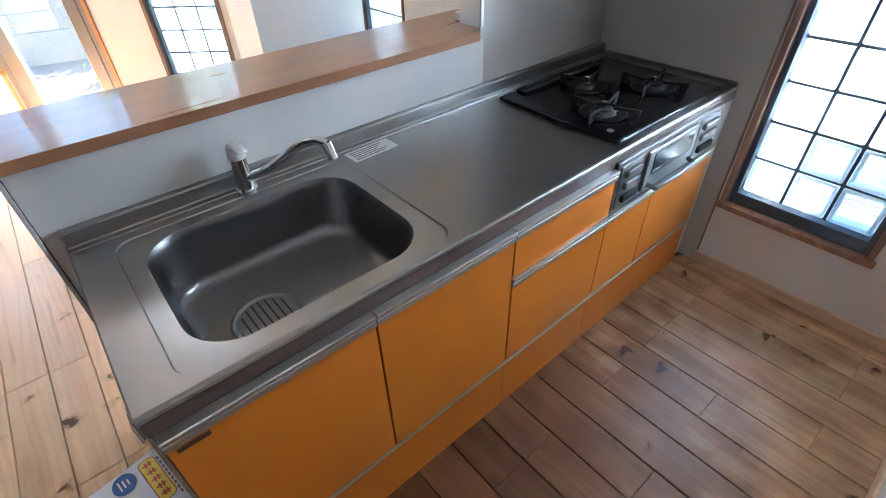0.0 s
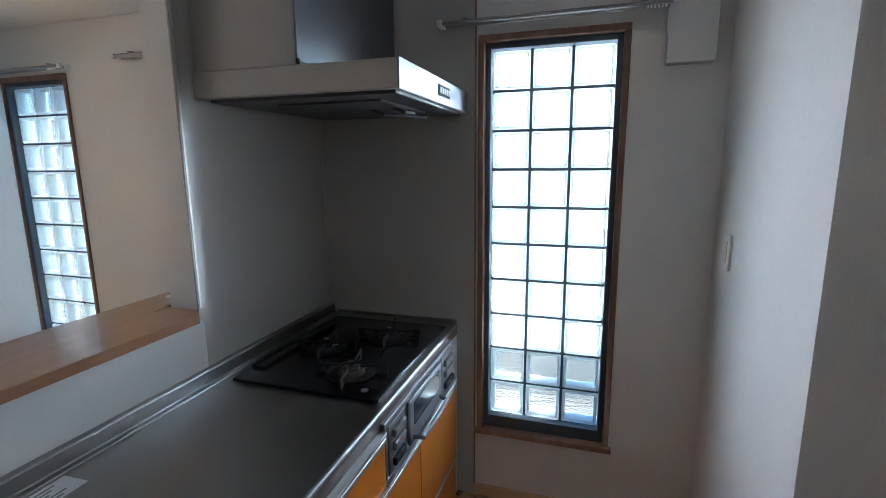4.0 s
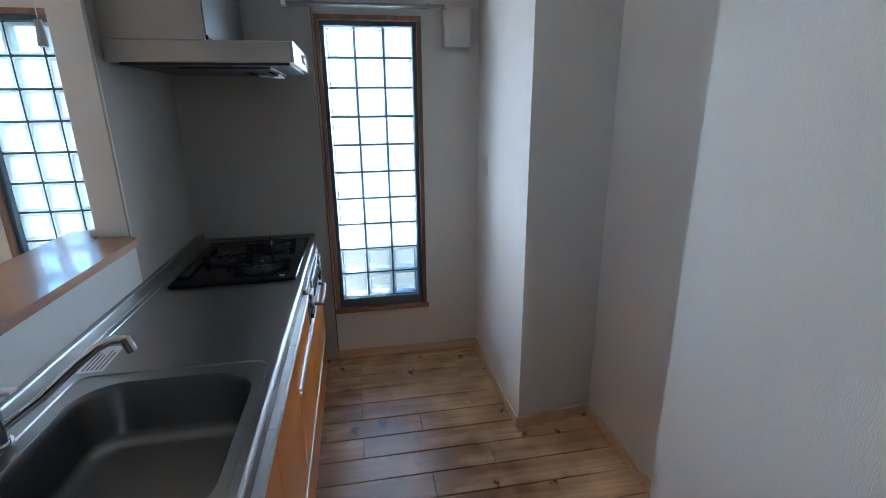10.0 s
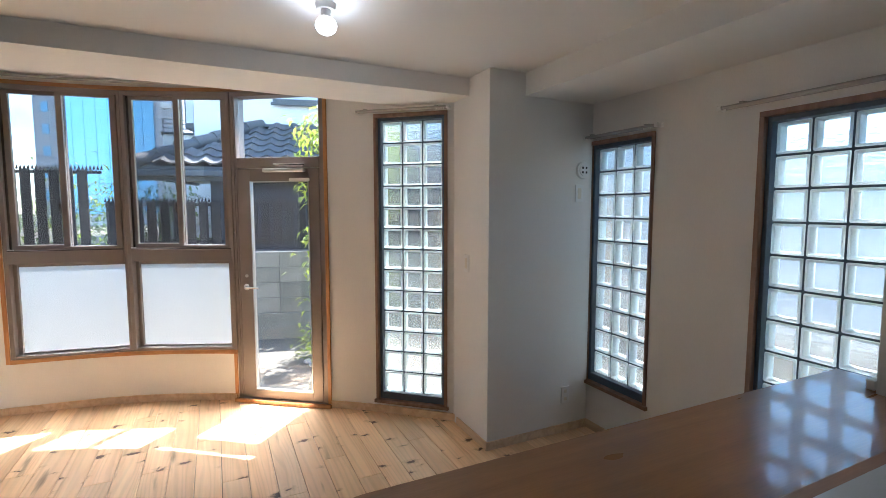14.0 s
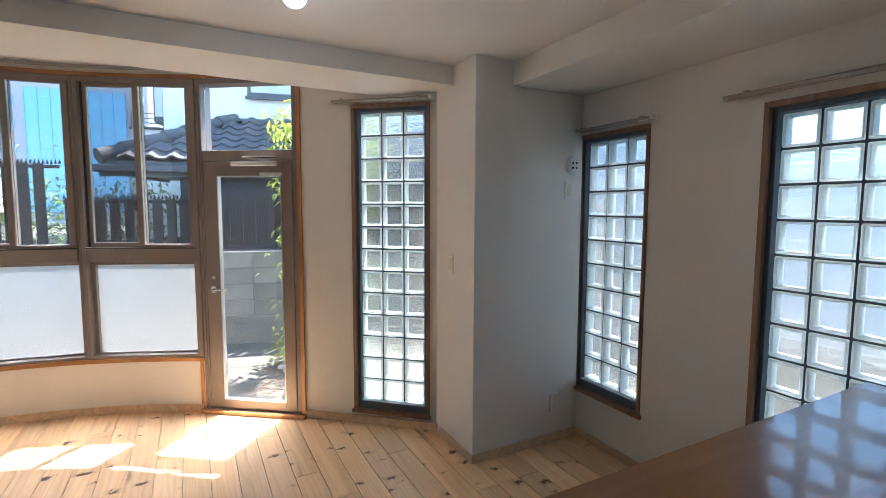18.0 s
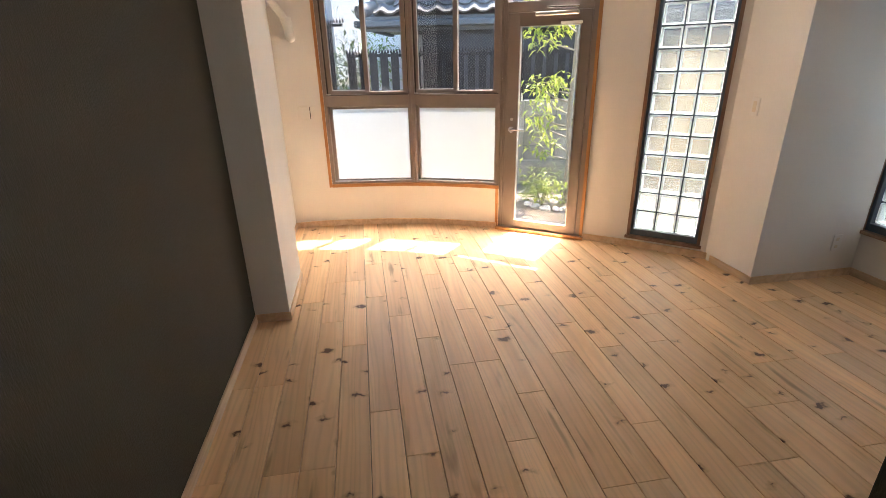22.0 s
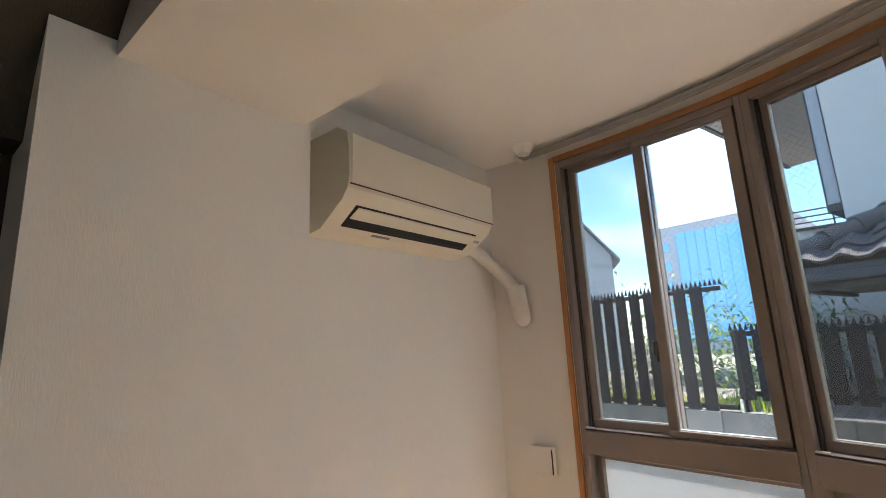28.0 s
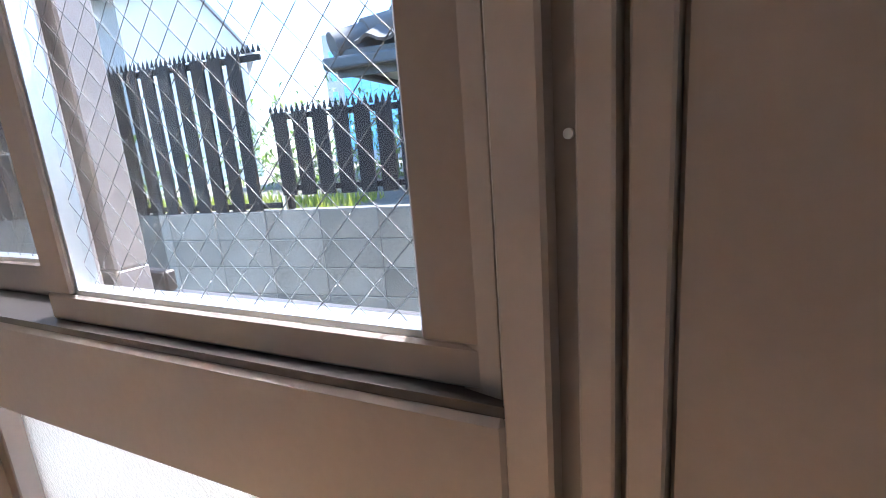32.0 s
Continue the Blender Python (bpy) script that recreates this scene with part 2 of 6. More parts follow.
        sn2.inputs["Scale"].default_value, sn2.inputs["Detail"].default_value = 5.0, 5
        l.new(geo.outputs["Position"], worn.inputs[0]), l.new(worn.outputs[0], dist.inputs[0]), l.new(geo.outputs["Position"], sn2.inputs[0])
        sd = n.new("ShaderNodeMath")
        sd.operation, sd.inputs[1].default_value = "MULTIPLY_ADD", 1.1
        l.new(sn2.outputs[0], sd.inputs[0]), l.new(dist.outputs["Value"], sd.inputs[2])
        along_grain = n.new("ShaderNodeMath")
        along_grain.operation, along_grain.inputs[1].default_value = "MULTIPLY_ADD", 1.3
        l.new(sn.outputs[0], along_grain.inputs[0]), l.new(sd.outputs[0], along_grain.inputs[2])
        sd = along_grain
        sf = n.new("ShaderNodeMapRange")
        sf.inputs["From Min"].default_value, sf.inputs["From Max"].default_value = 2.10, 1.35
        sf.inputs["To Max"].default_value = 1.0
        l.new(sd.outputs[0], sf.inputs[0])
        # wider brown darkening of the kitchen boards, beyond the stain itself
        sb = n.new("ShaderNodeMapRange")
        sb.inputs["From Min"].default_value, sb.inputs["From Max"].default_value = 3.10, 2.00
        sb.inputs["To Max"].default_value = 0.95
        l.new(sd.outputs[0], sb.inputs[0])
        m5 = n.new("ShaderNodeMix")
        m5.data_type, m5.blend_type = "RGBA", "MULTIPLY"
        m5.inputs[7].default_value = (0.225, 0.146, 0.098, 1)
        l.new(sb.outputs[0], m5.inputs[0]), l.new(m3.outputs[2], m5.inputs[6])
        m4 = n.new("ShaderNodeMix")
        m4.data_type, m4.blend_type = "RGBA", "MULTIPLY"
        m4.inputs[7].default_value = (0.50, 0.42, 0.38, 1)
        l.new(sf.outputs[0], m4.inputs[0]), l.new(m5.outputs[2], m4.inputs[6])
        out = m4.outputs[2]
    l.new(out, p.inputs["Base Color"])
    rr = n.new("ShaderNodeMapRange")
    rr.inputs["To Min"].default_value, rr.inputs["To Max"].default_value = rough - 0.03, rough + 0.05
    l.new(rings.outputs[0], rr.inputs[0]), l.new(rr.outputs[0], p.inputs["Roughness"])
    p.inputs["Coat Weight"].default_value = coat
    p.inputs["Specular IOR Level"].default_value = spec
    b = n.new("ShaderNodeBump")
    b.inputs["Strength"].default_value, b.inputs["Distance"].default_value = 0.12, 0.002
    l.new(fib.outputs[0], b.inputs["Height"]), l.new(b.outputs[0], p.inputs["Normal"])
    return m


def glassy(name, colour=(1, 1, 1), rough=0.0, ior=1.45, wave=0.0, scale=8.0, stretch=(1, 1, 1), detail=2.0):
    m, n, l, p = nodes_of(name)
    p.inputs["Base Color"].default_value = (*colour, 1)
    p.inputs["Transmission Weight"].default_value = 1.0
    p.inputs["Roughness"].default_value, p.inputs["IOR"].default_value = rough, ior
    if wave:
        tc, mp, no, b = (n.new("ShaderNode" + k) for k in ("TexCoord", "Mapping", "TexNoise", "Bump"))
        mp.inputs["Scale"].default_value = stretch
        no.inputs["Scale"].default_value, no.inputs["Detail"].default_value = scale, detail
        b.inputs["Strength"].default_value, b.inputs["Distance"].default_value = wave, 0.02
        l.new(tc.outputs["Object"], mp.inputs[0]), l.new(mp.outputs[0], no.inputs[0])
        l.new(no.outputs[0], b.inputs["Height"]), l.new(b.outputs[0], p.inputs["Normal"])
    return m


def milky(name, colour):
    """Clouded glass that passes light on but shows no image."""
    m, n, l, p = nodes_of(name)
    p.inputs["Base Color"].default_value, p.inputs["Roughness"].default_value = (*colour, 1), 0.25
    tr, ms = n.new("ShaderNodeBsdfTranslucent"), n.new("ShaderNodeMixShader")
    tr.inputs[0].default_value = (*colour, 1)
    ms.inputs[0].default_value = 0.68
    l.new(p.outputs[0], ms.inputs[1]), l.new(tr.outputs[0], ms.inputs[2]), l.new(ms.outputs[0], n["Material Output"].inputs[0])
    return m


def glowing(name, colour, strength):
    m, n, l, p = nodes_of(name)
    p.inputs["Base Color"].default_value = (*colour, 1)
    p.inputs["Emission Color"].default_value, p.inputs["Emission Strength"].default_value = (*colour, 1), strength
    return m


WALLPAPER = plain("wallpaper", (0.80, 0.778, 0.738), 0.85, vary=0.035, bump=0.22, stretch=(1, 1, 0.22), fine=260)
CEILING = plain("ceiling_paper", (0.80, 0.785, 0.76), 0.9, vary=0.02, bump=0.3, fine=220)
ACCENT = plain("dark_wallpaper", (0.050, 0.043, 0.027), 0.85, vary=0.10, bump=0.6, stretch=(1, 1, 0.22), fine=240)
PANEL = plain("kitchen_panel", (0.66, 0.66, 0.645), 0.35, vary=0.02, bump=0.03, rough_vary=0.03)
SPLASH = plain("splash_panel", (0.49, 0.465, 0.425), 0.36, vary=0.015, bump=0.02, rough_vary=0.02)
SPLASH_SIDE = plain("glossy_splash_panel", (0.44, 0.42, 0.385), 0.12, vary=0.015, bump=0.0, rough_vary=0.02)
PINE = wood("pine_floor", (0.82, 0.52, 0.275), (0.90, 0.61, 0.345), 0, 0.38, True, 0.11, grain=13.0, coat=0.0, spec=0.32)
SKIRT = wood("skirting_wood", (0.70, 0.49, 0.31), (0.80, 0.60, 0.41), 0, 0.5)
CASING = wood("casing_wood", (0.245, 0.135, 0.087), (0.34, 0.20, 0.135), 2, 0.45)
CASING_WARM = wood("casing_wood_warm", (0.38, 0.165, 0.05), (0.55, 0.26, 0.095), 2, 0.42)
CASING_LONG = wood("casing_wood_long", (0.40, 0.175, 0.055), (0.52, 0.245, 0.09), 1, 0.42)
RAIL = plain("rail_metal", (0.34, 0.325, 0.31), 0.38, 0.5, 0.04, bump=0.02)
PIPE = plain("pipe_plastic", (0.72, 0.69, 0.63), 0.55, 0.0, 0.02, bump=0.02)
BAR_WOOD = wood("bar_wood", (0.35, 0.165, 0.062), (0.40, 0.198, 0.078), 1, 0.28, coat=0.4)
BAR_EDGE = wood("bar_edge_wood", (0.25, 0.115, 0.05), (0.33, 0.155, 0.07), 1, 0.45)
DOOR_WOOD = wood("door_wood", (0.34, 0.14, 0.045), (0.44, 0.195, 0.068), 2, 0.4)
BRONZE = plain("bronze_aluminium", (0.255, 0.214, 0.196), 0.36, 0.25, 0.05, bump=0.02)
# bronze with the shade of tracks and grooves in its colour; latches use it too
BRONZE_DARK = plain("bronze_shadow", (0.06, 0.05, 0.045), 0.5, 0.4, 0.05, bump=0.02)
IRON = plain("window_iron", (0.10, 0.13, 0.17), 0.5, 0.1, 0.1, bump=0.05)
MORTAR = plain("glass_block_joint", (0.06, 0.08, 0.105), 0.7, 0.0, 0.1)
STEEL = plain("brushed_steel", (0.345, 0.335, 0.32), 0.31, 1.0, 0.04, bump=0.06, stretch=(1, 0.04, 1), fine=420, rough_vary=0.06)
STEEL_BOWL = plain("sink_steel", (0.27, 0.265, 0.26), 0.36, 1.0, 0.05, bump=0.03, fine=300, rough_vary=0.07)
CHROME = plain("chrome", (0.78, 0.78, 0.78), 0.10, 1.0, 0.02, bump=0.0, rough_vary=0.03)
ALU = plain("satin_aluminium", (0.62, 0.62, 0.61), 0.32, 0.9, 0.03, bump=0.02)
ORANGE = plain("orange_laminate", (0.66, 0.20, 0.014), 0.38, 0.0, 0.03, bump=0.02, fine=160, coat=0.1)
BROWN = plain("brown_channel", (0.10, 0.065, 0.05), 0.5, 0.0, 0.06)
TAUPE = plain("worktop_end_trim", (0.27, 0.215, 0.17), 0.4, 0.2, 0.04)
SIDE = plain("cabinet_side", (0.50, 0.44, 0.365), 0.55, 0.0, 0.04)
BLACK_GLASS = plain("black_enamel", (0.010, 0.010, 0.011), 0.20, 0.0, 0.1, bump=0.02, rough_vary=0.05, spec=0.28)
IRON_GRATE = plain("cast_iron", (0.014, 0.014, 0.015), 0.6, 0.0, 0.2, bump=0.2, spec=0.25)
BURNER = plain("burner_metal", (0.05, 0.045, 0.04), 0.45, 0.4, 0.15)
GREY_FRONT = plain("grey_plastic", (0.19, 0.195, 0.2), 0.4, 0.2, 0.03)
DARK_GLASS = plain("oven_window", (0.03, 0.032, 0.035), 0.12, 0.0, 0.05)
HOOD = plain("hood_enamel", (0.40, 0.375, 0.345), 0.45, 0.1, 0.03, bump=0.03)
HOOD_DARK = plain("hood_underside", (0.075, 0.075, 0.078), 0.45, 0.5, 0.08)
HOOD_SIDE = plain("hood_steel", (0.25, 0.26, 0.28), 0.35, 0.8, 0.03)
PLASTIC = plain("white_plastic", (0.80, 0.79, 0.76), 0.45, 0.0, 0.02, bump=0.02)
CREAM = plain("cream_plastic", (0.74, 0.68, 0.56), 0.45, 0.0, 0.03, bump=0.03)
DARK_SLOT = plain("dark_slot", (0.02, 0.02, 0.02), 0.7)
CARD = plain("white_card", (0.78, 0.79, 0.80), 0.6, 0.0, 0.03)
BLUE_INK = plain("blue_ink", (0.02, 0.10, 0.36), 0.55)
YELLOW_INK = plain("yellow_ink", (0.80, 0.60, 0.05), 0.55)
RED_INK = plain("red_ink", (0.62, 0.08, 0.03), 0.55)
GREY_INK = plain("grey_ink", (0.22, 0.22, 0.22), 0.6)
GLASS = glassy("clear_glass", (0.97, 0.985, 0.98))
FROST = glassy("frosted_wired_glass", (0.88, 0.89, 0.87), 0.62, wave=0.30, scale=210)
BLOCK_GLASS = glassy("rippled_block_glass", (0.95, 0.985, 0.975), 0.25, 1.45, 0.75, 17.0, (1, 1, 2.4))
BLOCK_FRONT = glassy("block_front_glass", (0.96, 0.985, 0.98), 0.03, 1.45, 0.06, 30.0)
BLOCK_RIM = milky("glass_block_shell", (0.93, 0.975, 0.96))
WIRE = plain("glass_wire", (0.095, 0.095, 0.093), 0.4, 0.6, 0.05, bump=0)
BULB = glowing("lit_bulb", (0.93, 0.97, 1.0), 3.0)


def mesh_cloth(name, colour, cover):
    """Fine insect netting, too fine to see its threads: part cover, part hole."""
    m, n, l, p = nodes_of(name)
    p.inputs["Base Color"].default_value, p.inputs["Roughness"].default_value = (*colour, 1), 0.7
    tr, ms = n.new("ShaderNodeBsdfTransparent"), n.new("ShaderNodeMixShader")
    p.inputs["Specular IOR Level"].default_value = 0.0
    ms.inputs[0].default_value = cover
    l.new(tr.outputs[0], ms.inputs[1]), l.new(p.outputs[0], ms.inputs[2]), l.new(ms.outputs[0], n["Material Output"].inputs[0])
    return m


NETTING = mesh_cloth("insect_netting", (0.008, 0.009, 0.010), 0.33)

# ---- building helpers ----
PLACE = {}


def B():
    return bmesh.new()


def box(bm, x0, x1, y0, y1, z0, z1, bevel=0.0, segs=1, m=None):
    """A box, with its edges rounded by bevel."""
    mat = Matrix.Translation(((x0 + x1) / 2, (y0 + y1) / 2, (z0 + z1) / 2)) @ Matrix.Diagonal((abs(x1 - x0), abs(y1 - y0), abs(z1 - z0), 1))
    r = bmesh.ops.create_cube(bm, size=1, matrix=mat)["verts"]
    if bevel:
        edges = list({e for v in r for e in v.link_edges})
        out = bmesh.ops.bevel(bm, geom=edges, offset=bevel, segments=segs, affect="EDGES", profile=0.5)
        r = list({v for f in out["faces"] for v in f.verts} | {v for v in r if v.is_valid})
    if m is not None:
        bmesh.ops.transform(bm, matrix=m, verts=r)
    return bm


def rod(bm, a, b, r, segs=12, r2=None):
    a, b = Vector(a), Vector(b)
    d = b - a
    m = Matrix.Translation((a + b) / 2) @ d.to_track_quat("Z", "Y").to_matrix().to_4x4()
    bmesh.ops.create_cone(bm, cap_ends=True, segments=segs, radius1=r, radius2=r if r2 is None else r2, depth=d.length, matrix=m)
    return bm


def ball(bm, c, r, scale=(1, 1, 1), u=16, v=10):
    bmesh.ops.create_uvsphere(bm, u_segments=u, v_segments=v, radius=r, matrix=Matrix.Translation(c) @ Matrix.Diagonal((*scale, 1)))
    return bm


def tube(bm, pts, r, segs=8, closed=False):
    """A round bar along a line of points."""
    pts = [Vector(p) for p in pts]
    rings = []
    side = None
    for i, p in enumerate(pts):
        d = (pts[min(i + 1, len(pts) - 1)] - pts[max(i - 1, 0)]).normalized()
        if side is None:
            side = d.orthogonal().normalized()
        side = (side - d * side.dot(d)).normalized()
        up = d.cross(side)
        rr = r[i] if isinstance(r, (list, tuple)) else r
        rings.append([bm.verts.new(p + (side * math.cos(a) + up * math.sin(a)) * rr) for a in (2 * math.pi * k / segs for k in range(segs))])
    for a, b in zip(rings, rings[1:]):
        for k in range(segs):
            bm.faces.new((a[k], a[(k + 1) % segs], b[(k + 1) % segs], b[k]))
    bm.faces.new(rings[0][::-1]), bm.faces.new(rings[-1])
    return bm


def prism(bm, outline, lo, hi, axis="z"):
    """A flat outline drawn out along an axis."""
    def at(p, h):
        return {"z": (p[0], p[1], h), "x": (h, p[0], p[1]), "y": (p[0], h, p[1])}[axis]
    a, b = [bm.verts.new(at(p, lo)) for p in outline], [bm.verts.new(at(p, hi)) for p in outline]
    k = len(outline)
    bm.faces.new(a[::-1]), bm.faces.new(b)
    for i in range(k):
        bm.faces.new((a[i], a[(i + 1) % k], b[(i + 1) % k], b[i]))
    bmesh.ops.recalc_face_normals(bm, faces=bm.faces)
    return bm


def mesh_of(name, bm, material, smooth=False):
    bmesh.ops.recalc_face_normals(bm, faces=bm.faces)
    me = bpy.data.meshes.new(name)
    bm.to_mesh(me)
    bm.free()
    for mm in material if isinstance(material, (list, tuple)) else (material,):
        me.materials.append(mm)
    if smooth:
        for f in me.polygons:
            f.use_smooth = True
        me.set_sharp_from_angle(angle=radians(40))
    return me


def part(name, bm, material, parent, label="", smooth=False, local=False):
    """One mesh under a thing or a part; bm is in world metres unless local."""
    if not local:
        bm.transform(PLACE[parent].inverted())
    ob = new(name, mesh_of(name, bm, material, smooth))
    ob.parent = parent
    PLACE[ob] = PLACE[parent].copy()
    return tagged(ob, label) if label else ob


def empty(name, base, label, category, group="", kind=""):
    ob = new(name)
    ob.matrix_world = base if isinstance(base, Matrix) else Matrix.Translation(base)
    PLACE[ob] = ob.matrix_world.copy()
    return tagged(ob, label, category, group, kind)


def solo(name, bm, material, label, category, group="", kind="", smooth=False):
    """A thing of one mesh, its origin at its base."""
    xs = [v.co for v in bm.verts]
    base = Vector(((min(v.x for v in xs) + max(v.x for v in xs)) / 2, (min(v.y for v in xs) + max(v.y for v in xs)) / 2, min(v.z for v in xs)))
    bm.transform(Matrix.Translation(-base))
    ob = new(name, mesh_of(name, bm, material, smooth))
    ob.matrix_world = Matrix.Translation(base)
    PLACE[ob] = ob.matrix_world.copy()
    return tagged(ob, label, category, group, kind)


def structure(name, bm, material, label, category="wall", smooth=False):
    return solo(name, bm, material, label, category, "", "structure", smooth)


def holed_x(bm, y0, y1, x0, x1, z0, z1, holes):
    """A wall along x with openings (xa, xb, za, zb) through it."""
    x = x0
    for xa, xb, za, zb in sorted(holes):
        box(bm, x, xa, y0, y1, z0, z1)
        if za > z0:
            box(bm, xa, xb, y0, y1, z0, za)
        box(bm, xa, xb, y0, y1, zb, z1)
        x = xb
    box(bm, x, x1, y0, y1, z0, z1)
    return bm


# ---- plan ----
CEIL, SOFFIT, BAY_CEIL, BEAM2 = 2.45, 2.335, 2.575, 2.305
KNOTS = [(-3.155, -0.79), (-3.255, -0.872), (-3.632, -1.302), (-3.862, -1.607), (-4.335, -2.262), (-4.655, -3.035), (-4.777, -3.84), (-4.765, -4.26)]


def curve_points(i, j, steps=7):
    """The bowed outer wall's inner face from knot i to knot j."""
    K = [Vector((*p, 0)) for p in KNOTS]
    out = []
    for k in range(i, j):
        p0, p1, p2, p3 = K[max(k - 1, 0)], K[k], K[k + 1], K[min(k + 2, len(K) - 1)]
        for s in range(steps):
            t = s / steps
            out.append(0.5 * (2 * p1 + (p2 - p0) * t + (2 * p0 - 5 * p1 + 4 * p2 - p3) * t * t + (3 * p1 - p0 - 3 * p2 + p3) * t ** 3))
    return out + [K[j]]


def strip(bm, pts, inner, outer, z0, z1):
    """A wall piece that follows the points, from inner to outer metres off their line (outwards is positive)."""
    rows = []
    for i, p in enumerate(pts):
        d = (pts[min(i + 1, len(pts) - 1)] - pts[max(i - 1, 0)]).normalized()
        nrm = Vector((d.y, -d.x, 0))
        a, b = p + nrm * inner, p + nrm * outer
        rows.append([bm.verts.new((q.x, q.y, z)) for q, z in ((a, z0), (b, z0), (b, z1), (a, z1))])
    for a, b in zip(rows, rows[1:]):
        for k in range(4):
            bm.faces.new((a[k], a[(k + 1) % 4], b[(k + 1) % 4], b[k]))
    bm.faces.new(rows[0][::-1]), bm.faces.new(rows[-1])
    return bm


def chord(i, j):
    """A frame on the wall from knot j to knot i: x along it as seen from inside, y outwards, z up; and its length."""
    a, b = Vector((*KNOTS[j], 0)), Vector((*KNOTS[i], 0))
    d = (b - a).normalized()
    nrm = Vector((-d.y, d.x, 0))
    return Matrix(((d.x, nrm.x, 0, a.x), (d.y, nrm.y, 0, a.y), (0, 0, 1, 0), (0, 0, 0, 1))), (b - a).length

# ---- large structure ----
KW, W2, W3 = (0.095, 0.668), (-2.765, -2.205), (-1.60, -1.04)
WZ0, WZ1 = 0.325, 2.05
bm = holed_x(B(), 0.0, 0.16, -3.3, 1.12, 0, 2.8, [(a, b, WZ0, WZ1) for a, b in (W2, W3, KW)])
structure("wall_north", bm, WALLPAPER, "white wallpapered end wall with three tall glass block windows")
bm = box(B(), -3.22, -2.735, -0.837, -0.002, 0, 2.8)
structure("wall_column", bm, WALLPAPER, "white wallpapered corner column running up to the ceiling beams", "column")
bm = B()
full = [(0, 1, 0, 2.8), (1, 2, 0, 0.08), (1, 2, 2.262, 2.8), (2, 3, 0, 2.8), (3, 4, 2.53, 2.8), (4, 6, 0, 0.395), (4, 6, 2.53, 2.8), (6, 7, 0, 2.8)]
for i, j, z0, z1 in full:
    strip(bm, curve_points(i, j), 0.0, 0.14, z0, z1)
structure("wall_west", bm, WALLPAPER, "bowed white wallpapered outer wall around the windows and glazed door", smooth=True)
bm = box(B(), -4.95, -3.525, -4.37, -4.235, 0, 2.8)
structure("wall_recess", bm, WALLPAPER, "white wallpapered side wall that carries the air conditioner")
bm = box(B(), -3.525, -2.872, -4.37, -4.06, 0, 2.78)
structure("wall_pier", bm, WALLPAPER, "white wallpapered pier between the dark wall and the bay", "pier")
bm = box(B(), -2.872, 1.6, -4.42, -4.272, 0, 2.8)
structure("wall_south", bm, ACCENT, "dark grey-brown wallpapered accent wall")
# right side of the kitchen: a pier, a shallow niche, then the wall with a door
bm = B()
prism(bm, [(1.0, 0.0), (1.0, -0.886), (1.42, -0.83), (1.55, -0.83), (1.55, 0.0)], 0, 2.8)
structure("wall_kitchen_pier", bm, WALLPAPER, "white wallpapered kitchen pier beside the glass block window", "pier")
bm = B()
box(bm, 1.41, 1.55, -1.53, -0.83, 0, 2.8)
structure("wall_niche", bm, WALLPAPER, "white wallpapered back of the shallow kitchen niche")
bm = B()
box(bm, 1.31, 1.55, -2.49, -1.53, 0, 2.8)
box(bm, 1.31, 1.55, -4.3, -3.28, 0, 2.8)
box(bm, 1.31, 1.55, -3.28, -2.49, 2.05, 2.8)
structure("wall_east", bm, WALLPAPER, "white wallpapered kitchen wall with a wooden door")
# wing wall beside the hob and half wall under the bar
bm = box(B(), -0.775, -0.652, -0.785, -0.002, 0, 2.46)
structure("wall_wing", bm, WALLPAPER, "narrow white wing wall between hob and living room")
bm = box(B(), -0.765, -0.655, -2.25, -0.787, 0, 1.055)
half = structure("wall_half", bm, ACCENT, "dark half wall under the wooden bar top")
bm = box(B(), -0.653, -0.640, -2.247, -0.788, 0.0, 1.052)
structure("half_wall_panel", bm, PANEL, "off-white washable panel behind the sink", "panel")
bm = box(B(), -0.768, -0.642, -2.256, -2.251, 0.0, 1.052)
structure("half_wall_end_panel", bm, ACCENT, "dark papered end of the half wall", "panel")
bm = box(B(), -0.642, -0.634, -2.258, -2.249, 0.0, 1.052, 0.001)
structure("trim", bm, PANEL, "thin white corner trim on the half wall", "trim")
bm = box(B(), -0.651, -0.645, -0.80, -0.008, 0.84, 2.45)
structure("splash_panel_side", bm, SPLASH_SIDE, "grey fireproof panel beside the hob", "panel")
bm = box(B(), -0.644, 0.078, -0.007, -0.001, 0.0, 2.45)
structure("splash_panel_back", bm, SPLASH, "grey fireproof panel behind the hob", "panel")
# ceilings and beams
bm = box(B(), -3.0, 1.6, -3.30, -0.57, CEIL, CEIL + 0.09)
box(bm, -0.65, 1.6, -0.57, 0.1, CEIL, CEIL + 0.09)
structure("ceiling", bm, CEILING, "flat white papered ceiling slab that stops short of the dark cove", "ceiling")
bm = box(B(), -3.0, 1.6, -3.308, -3.302, CEIL + 0.001, CEIL + 0.25)
structure("ceiling_edge", bm, ACCENT, "dark edge of the dropped ceiling slab", "ceiling edge")
bm = box(B(), -3.50, -3.0, -4.06, -0.80, SOFFIT, 2.78)
structure("beam_bay", bm, WALLPAPER, "white ceiling beam between living room and window bay", "beam")
bm = box(B(), -2.735, -0.77, -0.57, -0.001, BEAM2, 2.78)
structure("beam_end_wall", bm, WALLPAPER, "white boxed ceiling beam along the end wall", "beam")
bm = prism(B(), [(p.x - 0.05, p.y + 0.03) for p in curve_points(0, 7)] + [(-4.8, -4.3), (-3.49, -4.3), (-3.0, -0.75)], BAY_CEIL, BAY_CEIL + 0.1)
